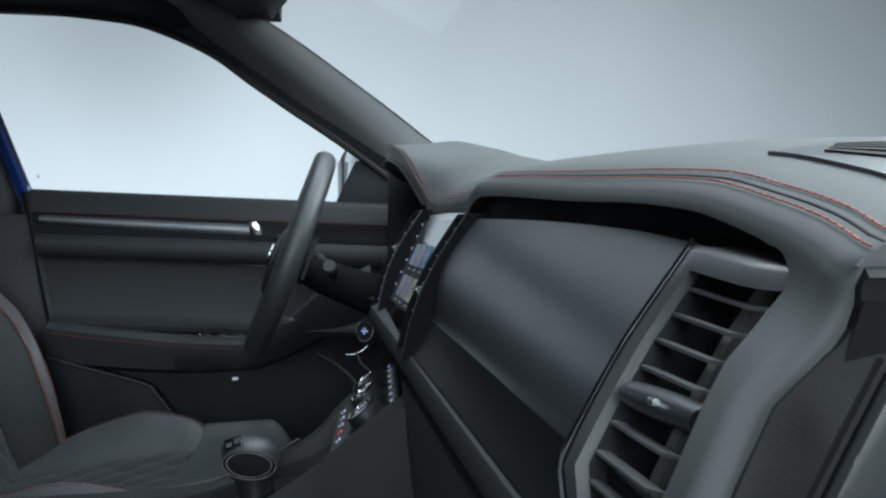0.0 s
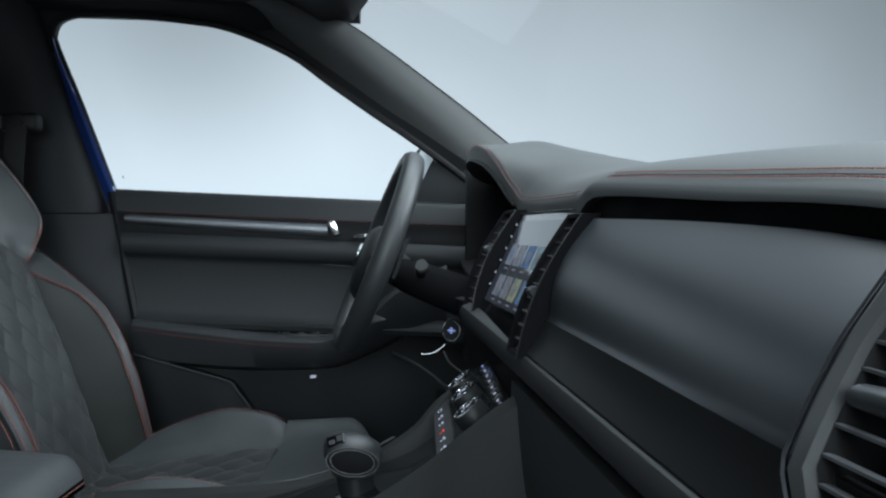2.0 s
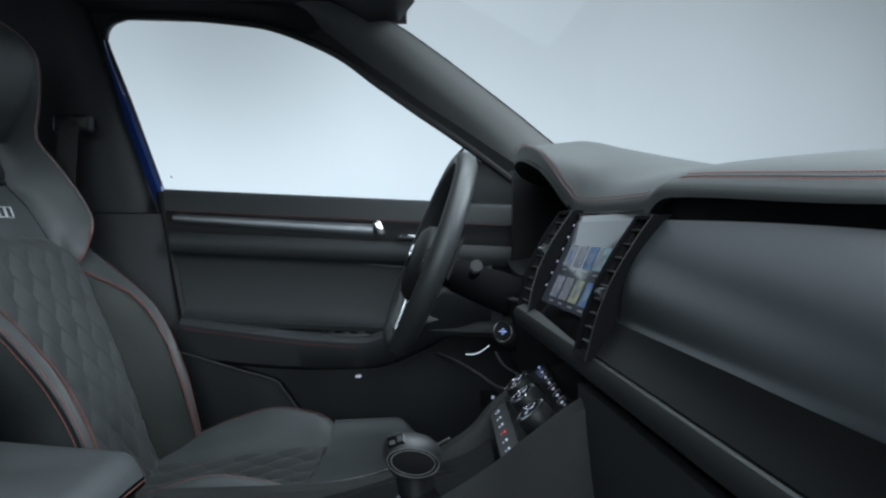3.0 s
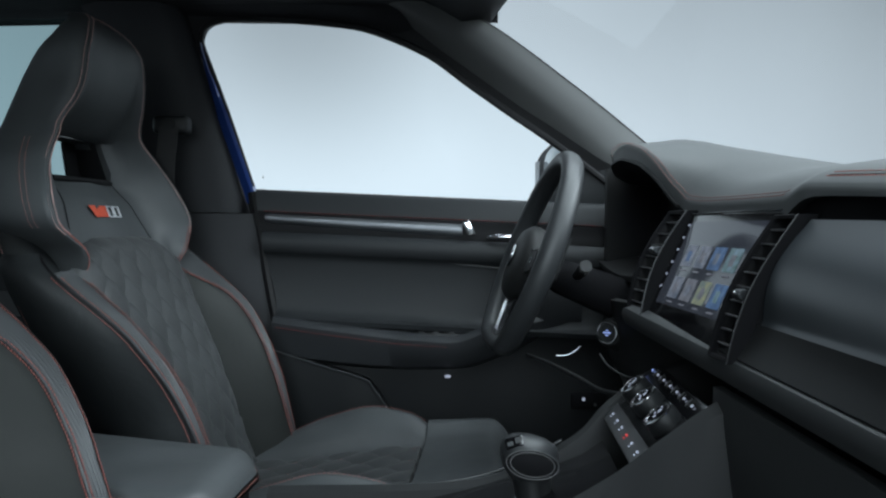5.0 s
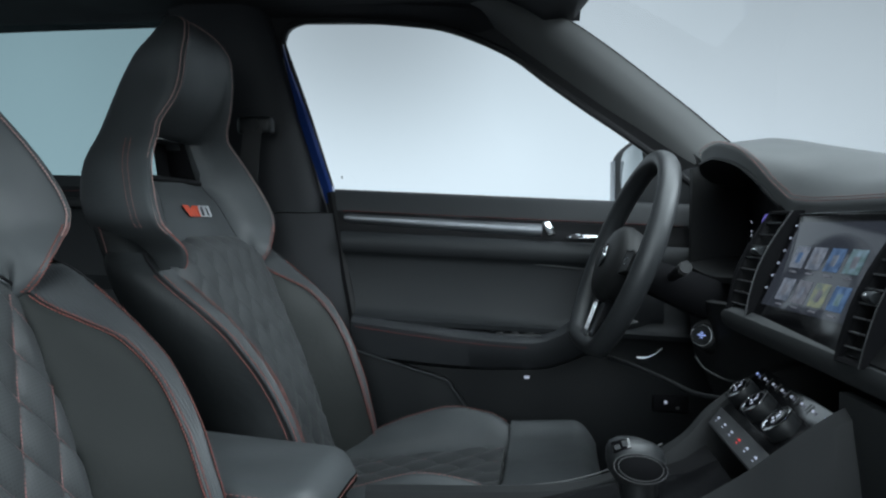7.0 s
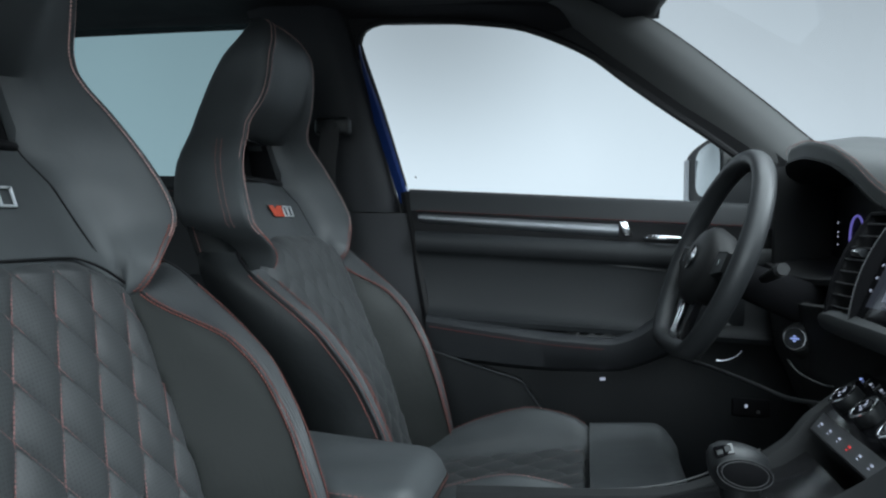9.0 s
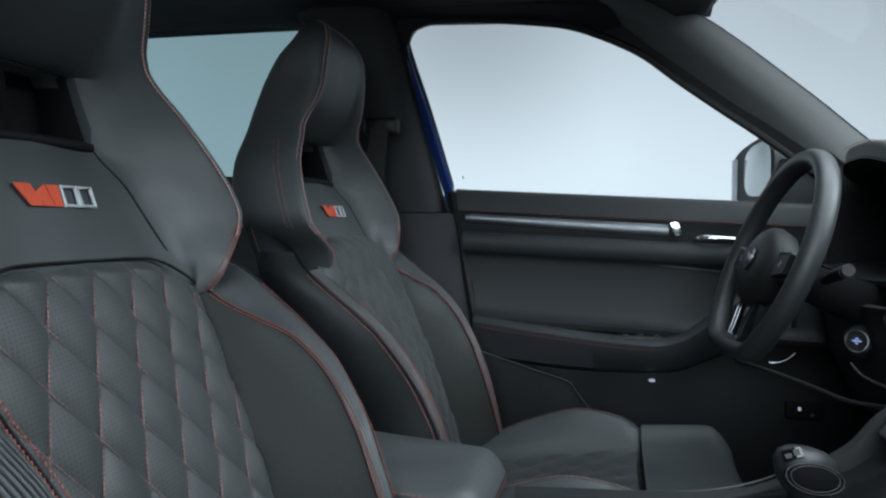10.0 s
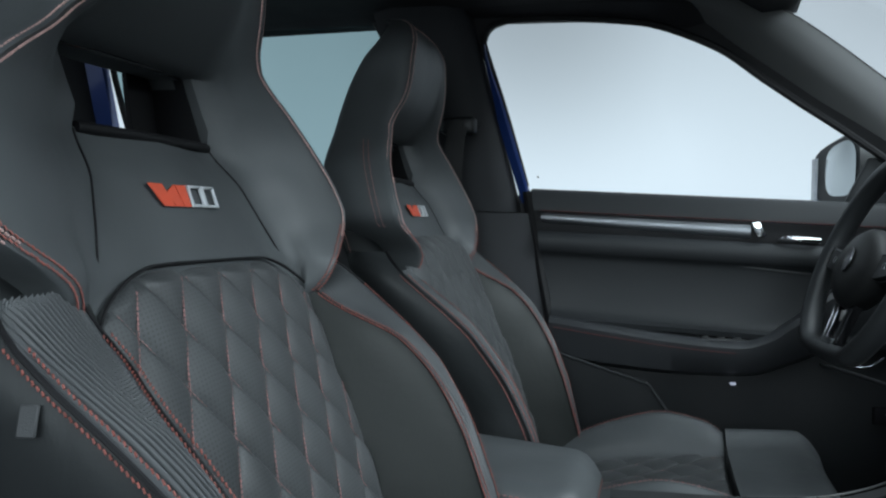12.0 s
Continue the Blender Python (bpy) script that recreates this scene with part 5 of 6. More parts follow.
side_l = [(0.14, 1.268, 0.995), (0.03, 1.268, 0.970), (-0.05, 1.255, 0.918), (-0.10, 1.245, 0.868), (-0.20, 1.235, 0.815), (-0.30, 1.228, 0.795), (-0.56, 1.222, 0.785)]
for pts, s, nm in ((side_r, 1, "soft flank beside the passenger"), (side_l, -1, "soft flank beside the driver")):
    rings = []
    for p in spline(pts, 6):
        rings.append([p + Vector((0, s * 0.028, -0.03)), p + Vector((0, s * 0.022, -0.004)), p + Vector((0, s * 0.010, 0.003)), p + Vector((0, -s * 0.006, -0.008)), p + Vector((0, -s * 0.018, -0.06)), p + Vector((0, -s * 0.030, -0.18)), (p.x, p.y - s * 0.035, 0.40), (p.x, p.y + s * 0.03, 0.40)])
    part("flank", loft(rings), CONSOLE_SOFT, console, nm)
part("tray", thicken(sheet(lambda u, v: (-0.06 - 0.50 * v, 0.95 + 0.285 * u, 0.865 - 0.10 * min(1, v * 1.6) ** 0.7), steps(0, 1, 8), steps(0, 1, 16)), 0.02), GLOSS, console, "glossy black console top")
for yy in (0.962, 1.232):
    part("console_trim", tube(spline([(-0.12, yy, 0.862), (-0.22, yy, 0.812), (-0.34, yy, 0.789), (-0.55, yy, 0.782)], 6), 0.0018, 8), VENT_FRAME, console, "thin silver trim line")
arm_rings = []
for x in steps(-0.93, -0.572, 30):
    k = (x + 0.93) / 0.358
    w = 0.118 * (1 - 0.30 * max(0, (k - 0.86) / 0.14) ** 2)
    zt = 0.872 - 0.028 * k - 0.024 * max(0, (k - 0.90) / 0.10) ** 2
    zb = 0.810 - 0.014 * k + 0.010 * max(0, (k - 0.9) / 0.1)
    half = [(0, zt), (w * 0.6, zt - 0.001), (w * 0.9, zt - 0.007), (w, zt - 0.022), (w * 0.96, zb + 0.006), (w * 0.8, zb), (0, zb)]
    pts = half + [(-a, b) for a, b in half[-2:0:-1]]
    arm_rings.append([Vector((x, 1.118 + p.x, p.y)) for p in spline([(a, b, 0) for a, b in pts], 4, closed=True)])
armrest = part("armrest", loft(arm_rings), LEATHER, console, "charcoal leather armrest lid with red seam")
seam_l = []
for x in steps(-0.90, -0.584, 40):
    k = (x + 0.93) / 0.358
    w = 0.118 * (1 - 0.30 * max(0, (k - 0.86) / 0.14) ** 2)
    seam_l.append((x, w, 0.872 - 0.028 * k - 0.024 * max(0, (k - 0.90) / 0.10) ** 2 - 0.018))
part("armrest_stitching", stitches([(x, 1.118 - w - 0.0005, z) for x, w, z in seam_l] + [(-0.5715, 1.118 - 0.08 + 0.16 * q, 0.806) for q in steps(0, 1, 10)] + [(x, 1.118 + w + 0.0005, z) for x, w, z in seam_l[::-1]], 0.005, 0.003, 0.0009), DULL_RED, armrest)
part("armrest_box", box(-0.93, -0.590, 1.015, 1.222, 0.40, 0.794, 0.012), DOOR_LOW, console, "black armrest storage box")

gear = thing("gear_selector", (-0.165, 1.112, 0.80), "black leather gear selector with chrome edge", "gear selector")


def gear_ring(z, rx, ry, cx=0.0, n=24):
    return [Vector((-0.166 + cx + rx * math.cos(k) * (1 + 0.12 * math.cos(k)), 1.112 + ry * math.sin(k), z)) for k in steps(0, math.tau, n)[:-1]]


part("grip", loft([gear_ring(0.838, 0.020, 0.018, -0.006), gear_ring(0.845, 0.030, 0.025, -0.008), gear_ring(0.858, 0.037, 0.030, -0.010), gear_ring(0.872, 0.040, 0.0325, -0.011), gear_ring(0.884, 0.038, 0.031, -0.013), gear_ring(0.893, 0.030, 0.025, -0.016), gear_ring(0.8985, 0.018, 0.015, -0.018), gear_ring(0.9005, 0.005, 0.004, -0.019)]), WHEEL, gear, "black leather dome of the grip")
GRIP_FACE = Matrix.Translation((-0.170, 1.0760, 0.8700)) @ pose(0, 0, 0, 74, 0, 4)


def insert_ring(k, lift, n=28):
    """Teardrop outline on the grip's flank, pointed towards its foot."""
    return [GRIP_FACE @ Vector((0.0345 * k * math.cos(q), 0.0175 * k * math.sin(q) * (1.0 if math.sin(q) > 0 else 1.12) - 0.003 * k * math.cos(q), lift)) for q in steps(0, math.tau, n)[:-1]]


insert = part("insert", loft([insert_ring(0.96, -0.016), insert_ring(1.0, 0.001), insert_ring(0.86, 0.0022), insert_ring(0.5, 0.0044), insert_ring(0.08, 0.0052)]), MATT, gear, "black insert in the grip")
part("insert_edge", tube(insert_ring(1.0, 0.0012), 0.0007, 8, closed=True), VENT_FRAME, insert, "thin grey ring round the insert")
part("inner_edge", tube(insert_ring(0.84, 0.0026), 0.0006, 6, closed=True), VENT_FRAME, insert)
part("lever", loft([gear_ring(0.780, 0.026, 0.024), gear_ring(0.812, 0.024, 0.021, -0.003), gear_ring(0.846, 0.027, 0.023, -0.007)]), VENT, gear, "black lever neck")
part("lever_collar", lathe([(0.031, 0.0), (0.031, 0.006), (0.026, 0.009), (0.0, 0.009)], Matrix.Translation((-0.166, 1.112, 0.808))), DARK_CHROME, gear, "silver collar")
SIGN_AT = Matrix.Translation((-0.1935, 1.0922, 0.8945)) @ pose(0, 0, 0, 40, -16, 0)
sign = part("top_sign", box(-0.0125, 0.0125, -0.0085, 0.0085, -0.004, 0.0012, 0.002, 2, SIGN_AT), GLOSS, gear, "small black shift pattern plate")
for x0, x1, y0, y1 in ((-0.0095, -0.0015, -0.0060, 0.0010), (0.0015, 0.0095, -0.0040, 0.0055)):
    part("sign_field", box(x0, x1, y0, y1, 0.0008, 0.0016, 0.0003, 1, SIGN_AT), VENT_FRAME, sign, "pale grey field")

# edge of the passenger's door frame beside the dashboard
frame_edge = part("trim_door_frame", slab([(0.110, 0.215, 1.085), (0.127, 0.215, 1.118), (0.1405, 0.215, 1.1435), (0.152, 0.215, 1.150), (0.165, 0.215, 1.00), (0.095, 0.215, 1.00)], (0, -0.008, 0), 0.003), VENT_FRAME)
tagged(frame_edge, "pale grey door frame edge beside the dashboard", "trim", kind="structure")
part("frame_seal", tube([(0.095, 0.213, 1.06), (0.108, 0.213, 1.085), (0.125, 0.213, 1.118), (0.1385, 0.213, 1.1435)], 0.002, 8), RUBBER, frame_edge, "black rubber seal")
# ---------------------------------------------------------------- driver's door with its window and mirror
door = thing("driver_door", (-0.35, 1.97, 0.55), "black driver's door lining with silver trim strip and red seam, closed", "car door")


def belt(x):
    return 1.270 - 0.040 * (x + 0.809)


def door_rear(z):
    """Rear edge of the door lining by height."""
    return -0.690 - 0.18 * max(0, z - 0.66) + 0.0


def door_sheet(profile, material, name, label, x1=0.20, nx=40, back=0.012):
    """profile: (y, height above or below the belt line) pairs, from top to bottom."""
    pts = spline([(y, dz, 0) for y, dz in profile], 5)

    def f(u, i):
        y, dz = pts[i].x, pts[i].y
        x0 = door_rear(1.27 + dz)
        x = x0 + (x1 - x0) * u
        return Vector((x, y, belt(x) + dz))
    return part(name, thicken(sheet(f, steps(0, 1, nx), range(len(pts))), back), material, door, label)


door_sheet([(1.975, -0.002), (1.950, 0.000), (1.938, -0.006), (1.930, -0.030), (1.926, -0.050), (1.928, -0.054)], DOOR_SKIN, "upper_lining", "soft black upper door lining")
door_sheet([(1.936, -0.054), (1.938, -0.075), (1.938, -0.095), (1.940, -0.112)], PIPING, "trim_recess", "dark recess behind the trim strip")


def strip(u, v):
    x = -0.772 + (-0.300 + 0.772) * u
    tip = min(1.0, 0.72 + 0.28 * math.sqrt(max(0.0, 1 - max(0, (0.03 - u) / 0.03) ** 2)))
    z0, z1 = -0.054 - 0.003 * u, -0.083 - 0.013 * u
    zc, hz = (z0 + z1) / 2, (z0 - z1) / 2 * max(0.15, tip)
    a = math.pi * (v - 0.5)
    return Vector((x, 1.934 - 0.014 * math.cos(a), belt(x) + zc + hz * math.sin(a)))


part("trim_strip", thicken(sheet(strip, steps(0, 1, 40), steps(0, 1, 14)), 0.006), TRIM, door, "satin dark silver trim strip")
part("upper_stitching", stitches([(x, 1.925, belt(x) - 0.052) for x in steps(-0.775, 0.02, 60)], 0.006, 0.002, 0.0009), DOOR_THREAD, door, "red thread under the lining")
handle = part("door_handle", tube(spline([(-0.238, 1.924, belt(-0.238) - 0.090), (-0.225, 1.912, belt(-0.225) - 0.088), (-0.19, 1.908, belt(-0.19) - 0.088), (-0.158, 1.914, belt(-0.15) - 0.088)], 5), 0.0065, 10), CHROME, door, "chrome inner door handle")
part("handle_bowl", thicken(sheet(lambda u, v: (-0.31 + 0.20 * u, 1.930 + 0.020 * math.sin(math.pi * u) * math.sin(math.pi * v), belt(-0.2) - 0.060 - 0.048 * v), steps(0, 1, 16), steps(0, 1, 8)), 0.004), GLOSS, handle, "glossy bowl behind the handle")
part("handle_end", slab([(-0.302, 1.921, 1.1950), (-0.284, 1.921, 1.1960), (-0.266, 1.921, 1.1635), (-0.287, 1.921, 1.1610)], (0.0, -0.010, 0.0), 0.003), CHROME, handle, "chrome end piece of the trim")
door_sheet([(1.938, -0.108), (1.929, -0.114), (1.925, -0.126), (1.929, -0.140), (1.938, -0.146)], DOOR_SKIN, "lower_rib", "black rib under the trim strip")
door_sheet([(1.938, -0.146), (1.946, -0.165), (1.950, -0.22), (1.944, -0.28), (1.928, -0.305), (1.905, -0.315)], DOOR_SKIN, "middle_panel", "recessed dark middle panel of the door")
# moulded edges as lighter tubes, which paint their highlight lines
for a, b in ((-0.1205, -0.128), (-0.130, -0.162)):
    part("panel_line", tube([(x, 1.932, belt(x) + a + (b - a) * (x + 0.77) / 0.555) for x in steps(-0.765, -0.05, 30)], 0.0022, 6), DASH_SOFT, door, "moulded edge across the door card, its highlight put into a lighter colour")

# armrest: level, then sweeping up into the pull handle
ARM_TOP = curve((-0.76, 0.968), (-0.60, 0.950), (-0.42, 0.932), (-0.32, 0.928), (-0.27, 0.940), (-0.20, 0.985), (-0.12, 1.05), (0.0, 1.10))
arm_pts = []
for x in steps(-0.745, -0.02, 50):
    z = ARM_TOP(x)
    w = curve((-0.745, 0.05), (-0.60, 0.066), (-0.35, 0.072), (-0.25, 0.060), (-0.10, 0.03), (0.0, 0.02))(x)
    bot = curve((-0.745, 0.86), (-0.45, 0.84), (-0.30, 0.845), (-0.20, 0.88), (-0.05, 0.96))(x)
    ring_pts = [(1.95, z + 0.004), (1.93, z + 0.002), (1.935 - w * 0.8, z), (1.935 - w, z - 0.012), (1.935 - w * 0.96, z - 0.028), (1.935 - w * 0.62, bot + 0.016), (1.93, bot), (1.95, bot)]
    arm_pts.append([Vector((x, a, b)) for a, b in ring_pts])
door_arm = part("armrest", loft(arm_pts), DOOR_ARM, door, "padded black door armrest")
part("armrest_stitching", stitches([Vector((x, 1.935 - curve((-0.745, 0.05), (-0.60, 0.066), (-0.35, 0.072))(x) - 0.001, ARM_TOP(x) - 0.022)) for x in steps(-0.735, -0.33, 50)], 0.006, 0.002, 0.0010), DOOR_THREAD, door_arm, "red thread along the armrest")
part("switch_block", box(-0.42, -0.30, 1.890, 1.925, 0.924, 0.9335, 0.003), VENT, door_arm, "black window switch block")
for i in range(3):
    part("switch", box(-0.405 + i * 0.035, -0.385 + i * 0.035, 1.895, 1.912, 0.931, 0.937, 0.002, 1), VENT, door_arm)
part("switch_light", box(-0.412, -0.408, 1.886, 1.890, 0.9375, 0.9395, 0.0006, 1), CHROME, door_arm)
door_sheet([(1.952, -0.29), (1.945, -0.36), (1.930, -0.46), (1.925, -0.60), (1.93, -0.80)], DOOR_LOW, "lower_lining", "black plastic lower door lining", 0.25)
pocket = [[Vector((x, y, z)) for y, z in ((1.928, t), (1.872, t + 0.004), (1.866, t - 0.01), (1.880, 0.60), (1.928, 0.56))] for x, t in ((-0.735, 0.885), (-0.60, 0.846), (-0.52, 0.822), (-0.500, 0.800), (-0.46, 0.745), (-0.44, 0.70), (-0.42, 0.64))]
part("door_pocket", loft(pocket), DOOR_LOW, door, "black door pocket")
part("pocket_edge", tube(spline([r[1] + Vector((0, -0.003, 0.001)) for r in pocket[:-1]], 4), 0.0026, 8), DOOR_SKIN, door, "rounded upper edge of the pocket")
# glowing spot added for a tiny glint on the door
glint_bm = box(-0.338, -0.325, 1.895, 1.912, 0.829, 0.834, 0.002)
part("door_glint", glint_bm, WHITE_LED, door, "small glowing white spot standing in for a glint")
part("outer_skin", thicken(sheet(lambda u, v: (-0.80 + 1.05 * u, 2.045 + 0.02 * math.sin(3 * v), 0.50 + 0.725 * v), steps(0, 1, 10), steps(0, 1, 10)), 0.01), BLUE, door, "blue painted door skin")


def frame_point(x, z, inn):
    return Vector((x, window_plane(x, z) + inn, z))


fr = [frame_point(x, z, 0.0) for x, z in FRAME_TOP]
part("door_seal", tube(spline([(-0.812, 1.957, 1.262), (-0.775, 1.945, 1.08), (-0.735, 1.935, 0.88), (-0.695, 1.93, 0.62)], 8), 0.013, 8), RUBBER, door, "black rubber seal on the door's rear edge")
part("window_seal", tube(spline([p + Vector((-0.004, -0.006, 0.003)) for p in fr], 5), 0.0085, 8), RUBBER, door, "black rubber window seal")
frame_rings = []
line = spline([(x, z, 0) for x, z in FRAME_TOP], 5)
for i, p in enumerate(line):
    a, b = line[max(0, i - 1)], line[min(len(line) - 1, i + 1)]
    d = (b - a).normalized()
    nrm = Vector((-d.y, d.x, 0))
    w = 0.055 if p.x > -0.88 else 0.004 + 0.051 * max(0.0, (p.x + 0.92) / 0.04)
    w = max(0.004, w) if p.y > 1.6 or p.x > -0.7 else 0.004
    q = p + nrm * w
    frame_rings.append([frame_point(p.x, p.y, -0.004), frame_point(q.x, q.y, -0.004), frame_point(q.x, q.y, 0.012), frame_point(p.x, p.y, 0.012)])
part("corner_trim", slab([frame_point(x, z, -0.010) for x, z in ((-0.893, 1.57), (-0.899, 1.600), (-0.899, 1.614), (-0.887, 1.634), (-0.862, 1.646), (-0.830, 1.651), (-0.830, 1.685), (-0.960, 1.685), (-0.960, 1.57))], (0, 0.012, 0)), RUBBER, door, "black corner of the window frame", smooth=False)
part("window_mark", slab([frame_point(-0.789, 1.296, -0.002), frame_point(-0.783, 1.296, -0.002), frame_point(-0.786, 1.303, -0.002)], (0, 0.001, 0)), MIRROR_RIM, door, "small grey mark on the glass", smooth=False)
part("window_frame", loft(frame_rings), RUBBER, door, "black upper door frame round the window")
blue_rail = []
for k in steps(0, 1, 24):
    z = 1.235 + 0.365 * k
    x = curve((1.235, -0.800), (1.273, -0.810), (1.45, -0.858), (1.585, -0.898), (1.62, -0.903))(z)
    w = 0.026 * min(1.0, 1.9 * (1 - k) + 0.1)
    y = window_plane(x, z)
    blue_rail.append([Vector((x - w, y - 0.016, z)), Vector((x - w * 0.25, y - 0.019, z)), Vector((x, y - 0.014, z)), Vector((x, y + 0.012, z)), Vector((x - w, y + 0.012, z))])
part("frame_flange", loft(blue_rail), BLUE, door, "blue painted edge of the door frame")
outl = [frame_point(x, z, 0.004) for x, z in FRAME_TOP] + [frame_point(0.0, 1.238, 0.004), frame_point(-0.81, 1.25, 0.004)]
pane = part("window_pane", slab(outl, (0, 0.004, 0)), CLEAR, door, "clear side window", smooth=False)
pane.visible_shadow = False
# mirror triangle and outside mirror
part("mirror_triangle", slab([(-0.105, 1.955, 1.235), (0.12, 1.955, 1.225), (0.12, 1.945, 1.31), (-0.020, 1.945, 1.335), (-0.055, 1.952, 1.34)], (0, 0.02, 0), 0.004), DOOR_SKIN, door, "black mirror corner cover")
mir = []
for k in steps(0, 1, 14):
    s = math.sin(math.pi * (0.12 + 0.84 * k)) ** 0.45
    mir.append((k, s))
MC = Vector((0, 0, 0))
MIR = Matrix.Translation((-0.078, 2.20, 1.330)) @ Matrix.Rotation(radians(17), 4, "Z")
shell_r = []
for c, s in ((0.0, 1.0), (0.03, 1.0), (0.07, 0.94), (0.10, 0.80), (0.125, 0.55), (0.135, 0.2)):
    shell_r.append([MC + Vector((c, 0.115 * s * math.copysign(abs(math.cos(a)) ** 0.55, math.cos(a)) + 0.1 * c, 0.082 * s * math.copysign(abs(math.sin(a)) ** 0.6, math.sin(a)) - 0.1 * c)) for a in steps(0, math.tau, 32)[:-1]])


def wedge(bm):
    """Lowers the upper outer corner of the mirror."""
    for v in bm.verts:
        if v.co.z > 0:
            v.co.z *= 1 - 0.42 * max(0.0, (v.co.y + 0.05) / 0.165)
    return bm


shell_bm = wedge(loft(shell_r))
bmesh.ops.transform(shell_bm, matrix=MIR, verts=shell_bm.verts)
mirror = part("door_mirror", shell_bm, DASH_DARK, door, "dark outside mirror housing")
glass_r = [[MC + Vector((-0.003 - o, -0.030 + w * math.copysign(abs(math.cos(a)) ** 0.6, math.cos(a)), h * math.copysign(abs(math.sin(a)) ** 0.6, math.sin(a)))) for a in steps(0, math.tau, 32)[:-1]] for w, h, o in ((0.072, 0.068, -0.004), (0.072, 0.068, 0.0), (0.070, 0.066, 0.001))]
glass_bm = wedge(loft(glass_r))
bmesh.ops.transform(glass_bm, matrix=MIR, verts=glass_bm.verts)
part("mirror_glass", glass_bm, MIRROR, mirror, "mirror glass reflecting the studio")
rim_bm = wedge(loft([[Vector((c, 0.096 + w, 0.072 * v - 0.02 * v * v)) for c, w in ((0.004, -0.012), (-0.006, -0.006), (-0.006, 0.010), (0.004, 0.018))] for v in steps(-0.95, 1.02, 10)]))
bmesh.ops.transform(rim_bm, matrix=MIR, verts=rim_bm.verts)
# pale colour paints the light on the housing's outer face
part("mirror_rim", rim_bm, MIRROR_RIM, mirror, "outer rim of the mirror housing, its light put into the pale grey")
part("mirror_foot", loft([[Vector((x, y, z)) for x, z in ((-0.01 + a, 1.25), (0.06 + a, 1.25), (0.06 + a, 1.285), (-0.01 + a, 1.285))] for y, a in ((1.965, 0.0), (2.03, 0.0), (2.10, 0.01))]), DASH_DARK, mirror, "dark mirror foot")

# ---------------------------------------------------------------- seat belt on the middle pillar
belt_t = thing("seat_belt", (-0.96, 1.82, 1.36), "black seat belt with height adjuster on the pillar", "seat belt")
part("adjuster", box(-0.985, -0.905, 1.775, 1.815, 1.385, 1.425, 0.010, 3), VENT, belt_t, "black belt height adjuster")
part("adjuster_bolt", tube([(-0.945, 1.77, 1.405), (-0.945, 1.79, 1.405)], 0.014, 14), VENT, belt_t)
webbing = [(-0.945, 1.772, 1.40), (-0.955, 1.775, 1.30), (-0.97, 1.80, 1.15), (-0.98, 1.84, 0.90), (-0.985, 1.86, 0.56)]
part("webbing", loft([[p + Vector(q) for q in ((-0.022, 0, 0), (0.022, 0, 0), (0.022, 0.0025, 0), (-0.022, 0.0025, 0))] for p in spline(webbing, 6)]), BELT, belt_t, "black woven belt")
part("belt_stop", tube([(-0.918, 1.798, 1.125), (-0.918, 1.788, 1.125)], 0.009, 12), VENT, belt_t, "round belt stop")

# ---------------------------------------------------------------- rear of the cabin
rear_door = thing("rear_door", (-1.60, 1.97, 0.55), "black rear door lining with tinted window, closed", "car door")
part("rear_lining", loft([[Vector((x, y, z + 0.02 * (x + 1.3) * -1)) for y, z in ((1.97, 1.300), (1.92, 1.298), (1.905, 1.27), (1.93, 1.22), (1.94, 1.05), (1.88, 1.02), (1.88, 0.96), (1.93, 0.92), (1.93, 0.45), (1.97, 0.45))] for x in steps(-2.3, -1.17, 10)]), DOOR_SKIN, rear_door, "black rear door card")
part("rear_trim", box(-2.1, -1.20, 1.895, 1.915, 1.22, 1.245, 0.006), VENT, rear_door, "dark trim strip")
part("rear_stitching", stitches([(x, 1.903, 1.262) for x in steps(-2.1, -1.2, 60)], 0.006, 0.002, 0.0010), DOOR_THREAD, rear_door)
rp = [(-1.10, 1.29), (-1.86, 1.305), (-1.895, 1.36), (-1.92, 1.61), (-1.88, 1.662), (-1.22, 1.674), (-1.17, 1.670)]
rpane = part("rear_window_pane", slab([frame_point(x, z, 0.004) for x, z in rp], (0, 0.004, 0)), TINTED, rear_door, "green-grey tinted rear window", smooth=False)
rpane.visible_shadow = False
part("rear_seal", tube(spline([frame_point(x, z, -0.004) for x, z in rp], 4, closed=True), 0.009, 8, closed=True), RUBBER, rear_door, "black window seal")

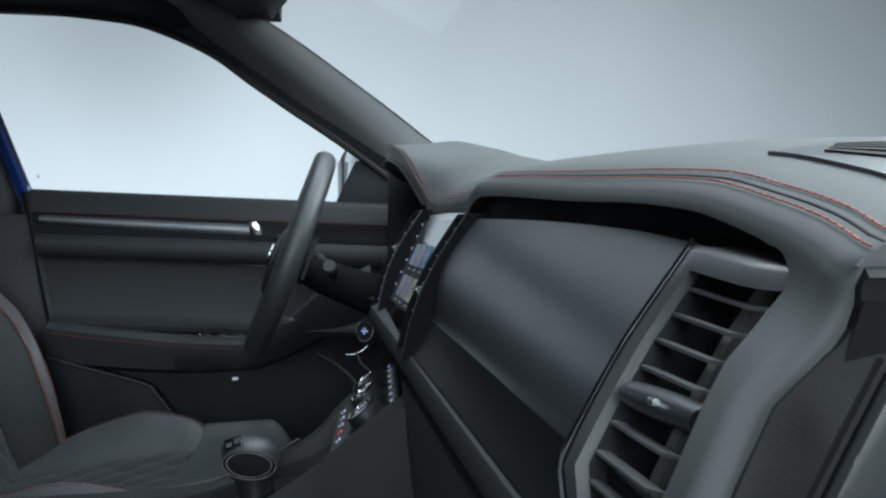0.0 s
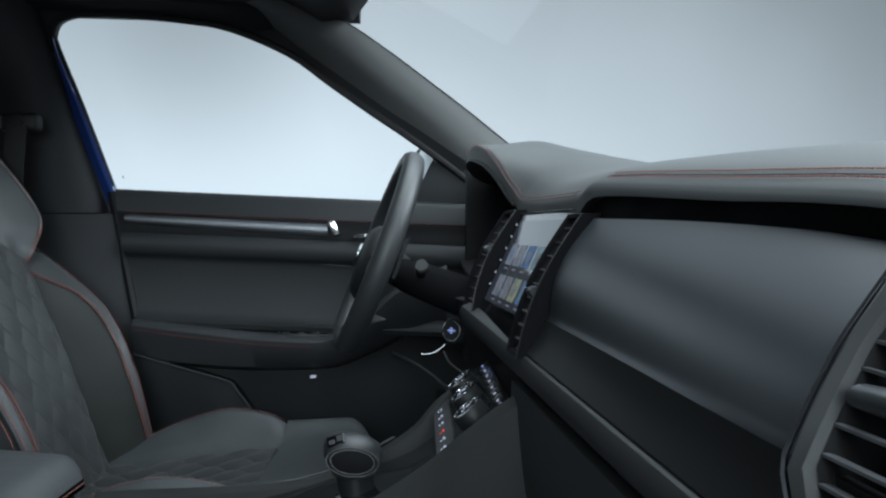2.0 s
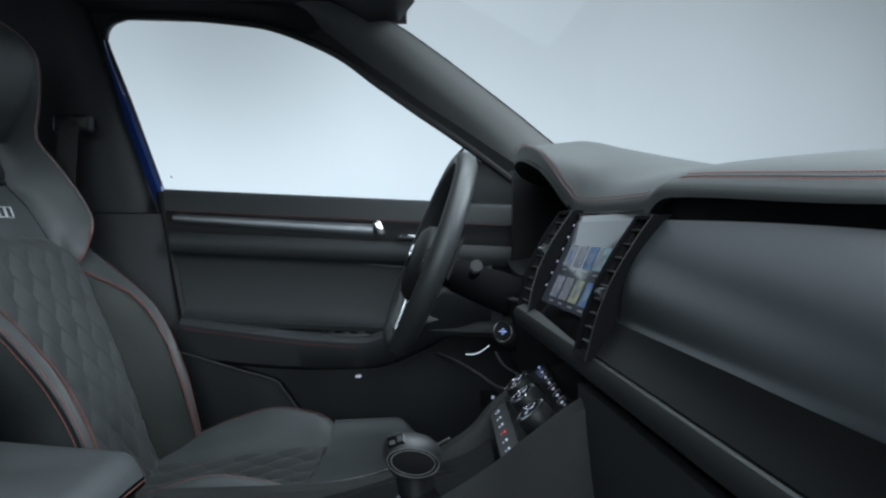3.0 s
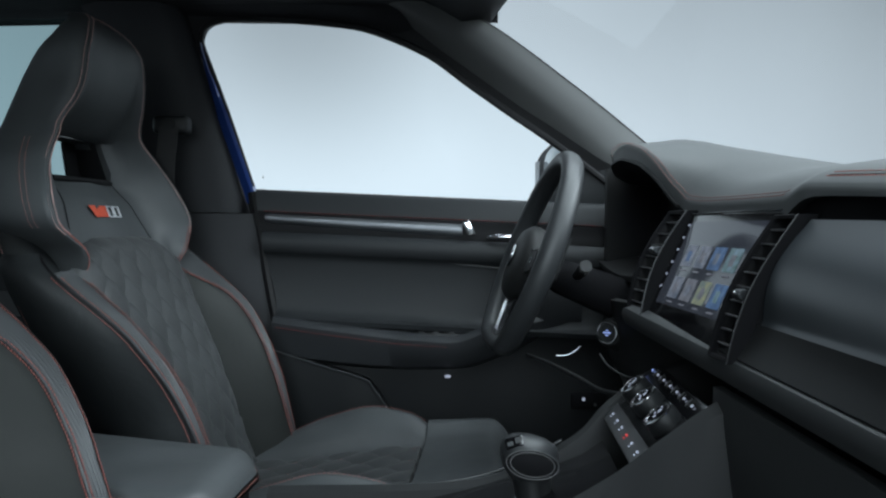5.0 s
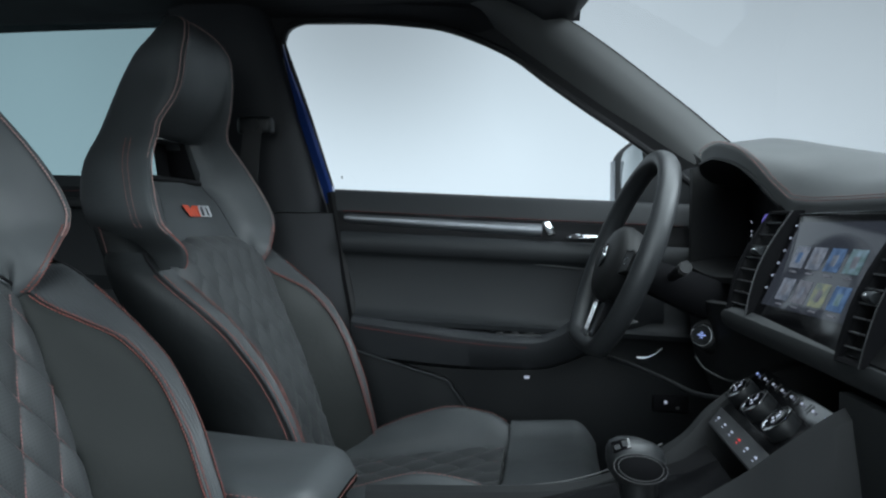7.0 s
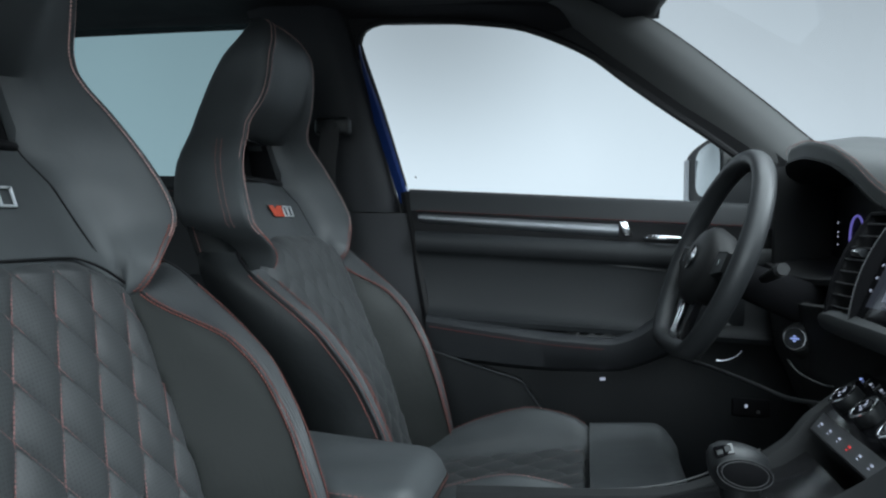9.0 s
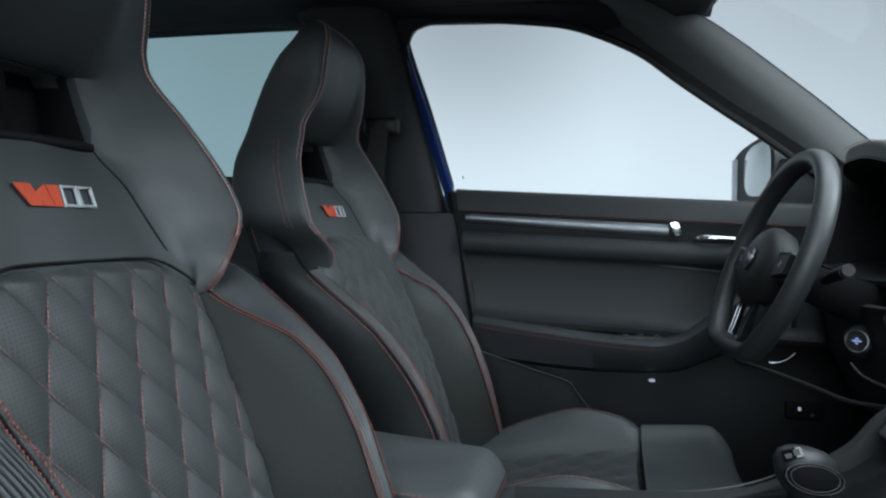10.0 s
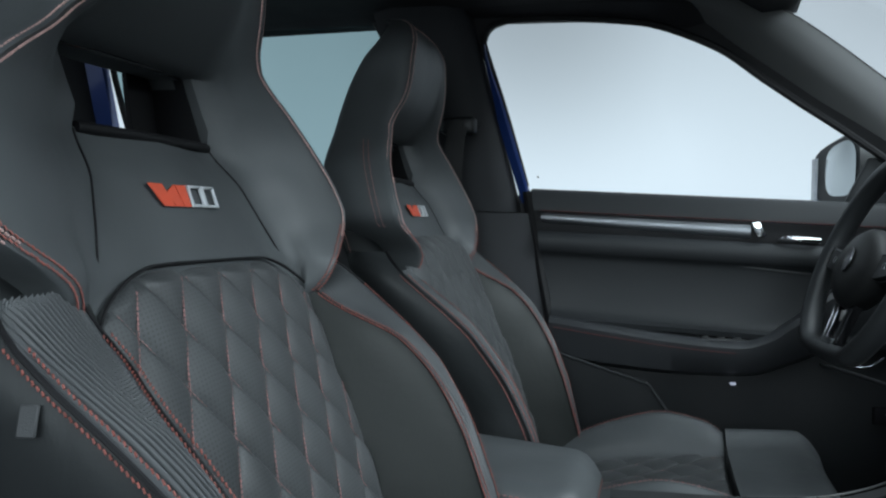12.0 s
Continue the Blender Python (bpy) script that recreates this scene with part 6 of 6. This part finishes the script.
c_post = loft([[Vector((x, window_plane(x, z) - o, z)) for x, o in ((-1.99, 0.01), (-2.00, 0.04), (-2.03, 0.07), (-2.08, 0.07), (-2.10, 0.03), (-2.10, -0.03), (-1.99, -0.03))] for z in steps(1.27, 1.70, 8)])
tagged(part("pillar_rear", c_post, PILLAR), "charcoal cover of the rear pillar", "pillar", kind="structure")
part("rear_flange", loft([[Vector((x, window_plane(x, z) - o, z)) for x, o in ((-1.935, 0.0), (-1.935, 0.03), (-1.985, 0.03), (-1.985, 0.0))] for z in steps(1.27, 1.66, 6)]), BLUE, rear_door, "blue painted frame edge")
tail = loft([[Vector((x, window_plane(x, z) - o, z)) for x, o in ((-2.10, 0.0), (-2.12, 0.07), (-2.5, 0.10), (-2.5, -0.03))] for z in steps(1.20, 1.72, 6)])
tagged(part("trim_tail", tail, PILLAR), "charcoal trim at the tail of the cabin", "trim", kind="structure")

bench = thing("rear_bench", (-1.75, YC, 0.38), "black leather rear bench seat", "car seat")
part("bench_cushion", box(-1.95, -1.42, 0.40, 1.80, 0.45, 0.72, 0.06, 4), LEATHER_SIDE, bench)
for y0, y1 in ((0.40, 0.92), (0.93, 1.27), (1.28, 1.80)):
    part("bench_back", box(-0.08, 0.08, y0, y1, 0.0, 0.62, 0.05, 4, Matrix.Translation((-1.92, 0, 0.62)) @ pose(0, 0, 0, 0, -20, 0)), LEATHER_SIDE, bench)
    part("bench_headrest", box(-0.05, 0.05, (y0 + y1) / 2 - 0.13, (y0 + y1) / 2 + 0.13, 0.0, 0.14, 0.04, 4, Matrix.Translation((-2.12, 0, 1.24)) @ pose(0, 0, 0, 0, -12, 0)), LEATHER_SIDE, bench)
tailwall = part("wall_rear", box(-2.62, -2.56, 0.24, 1.96, 0.38, 1.22, 0.01), CARPET)
tagged(tailwall, "black rear wall of the cabin", "rear wall", kind="structure")
part("speaker_trim", tube(spline([(-0.080, 1.915, 0.883), (-0.064, 1.914, 0.8825), (-0.048, 1.914, 0.887), (-0.034, 1.915, 0.896), (-0.024, 1.916, 0.905)], 5), 0.0020, 8), DARK_CHROME, door, "curved chrome trim low on the door")
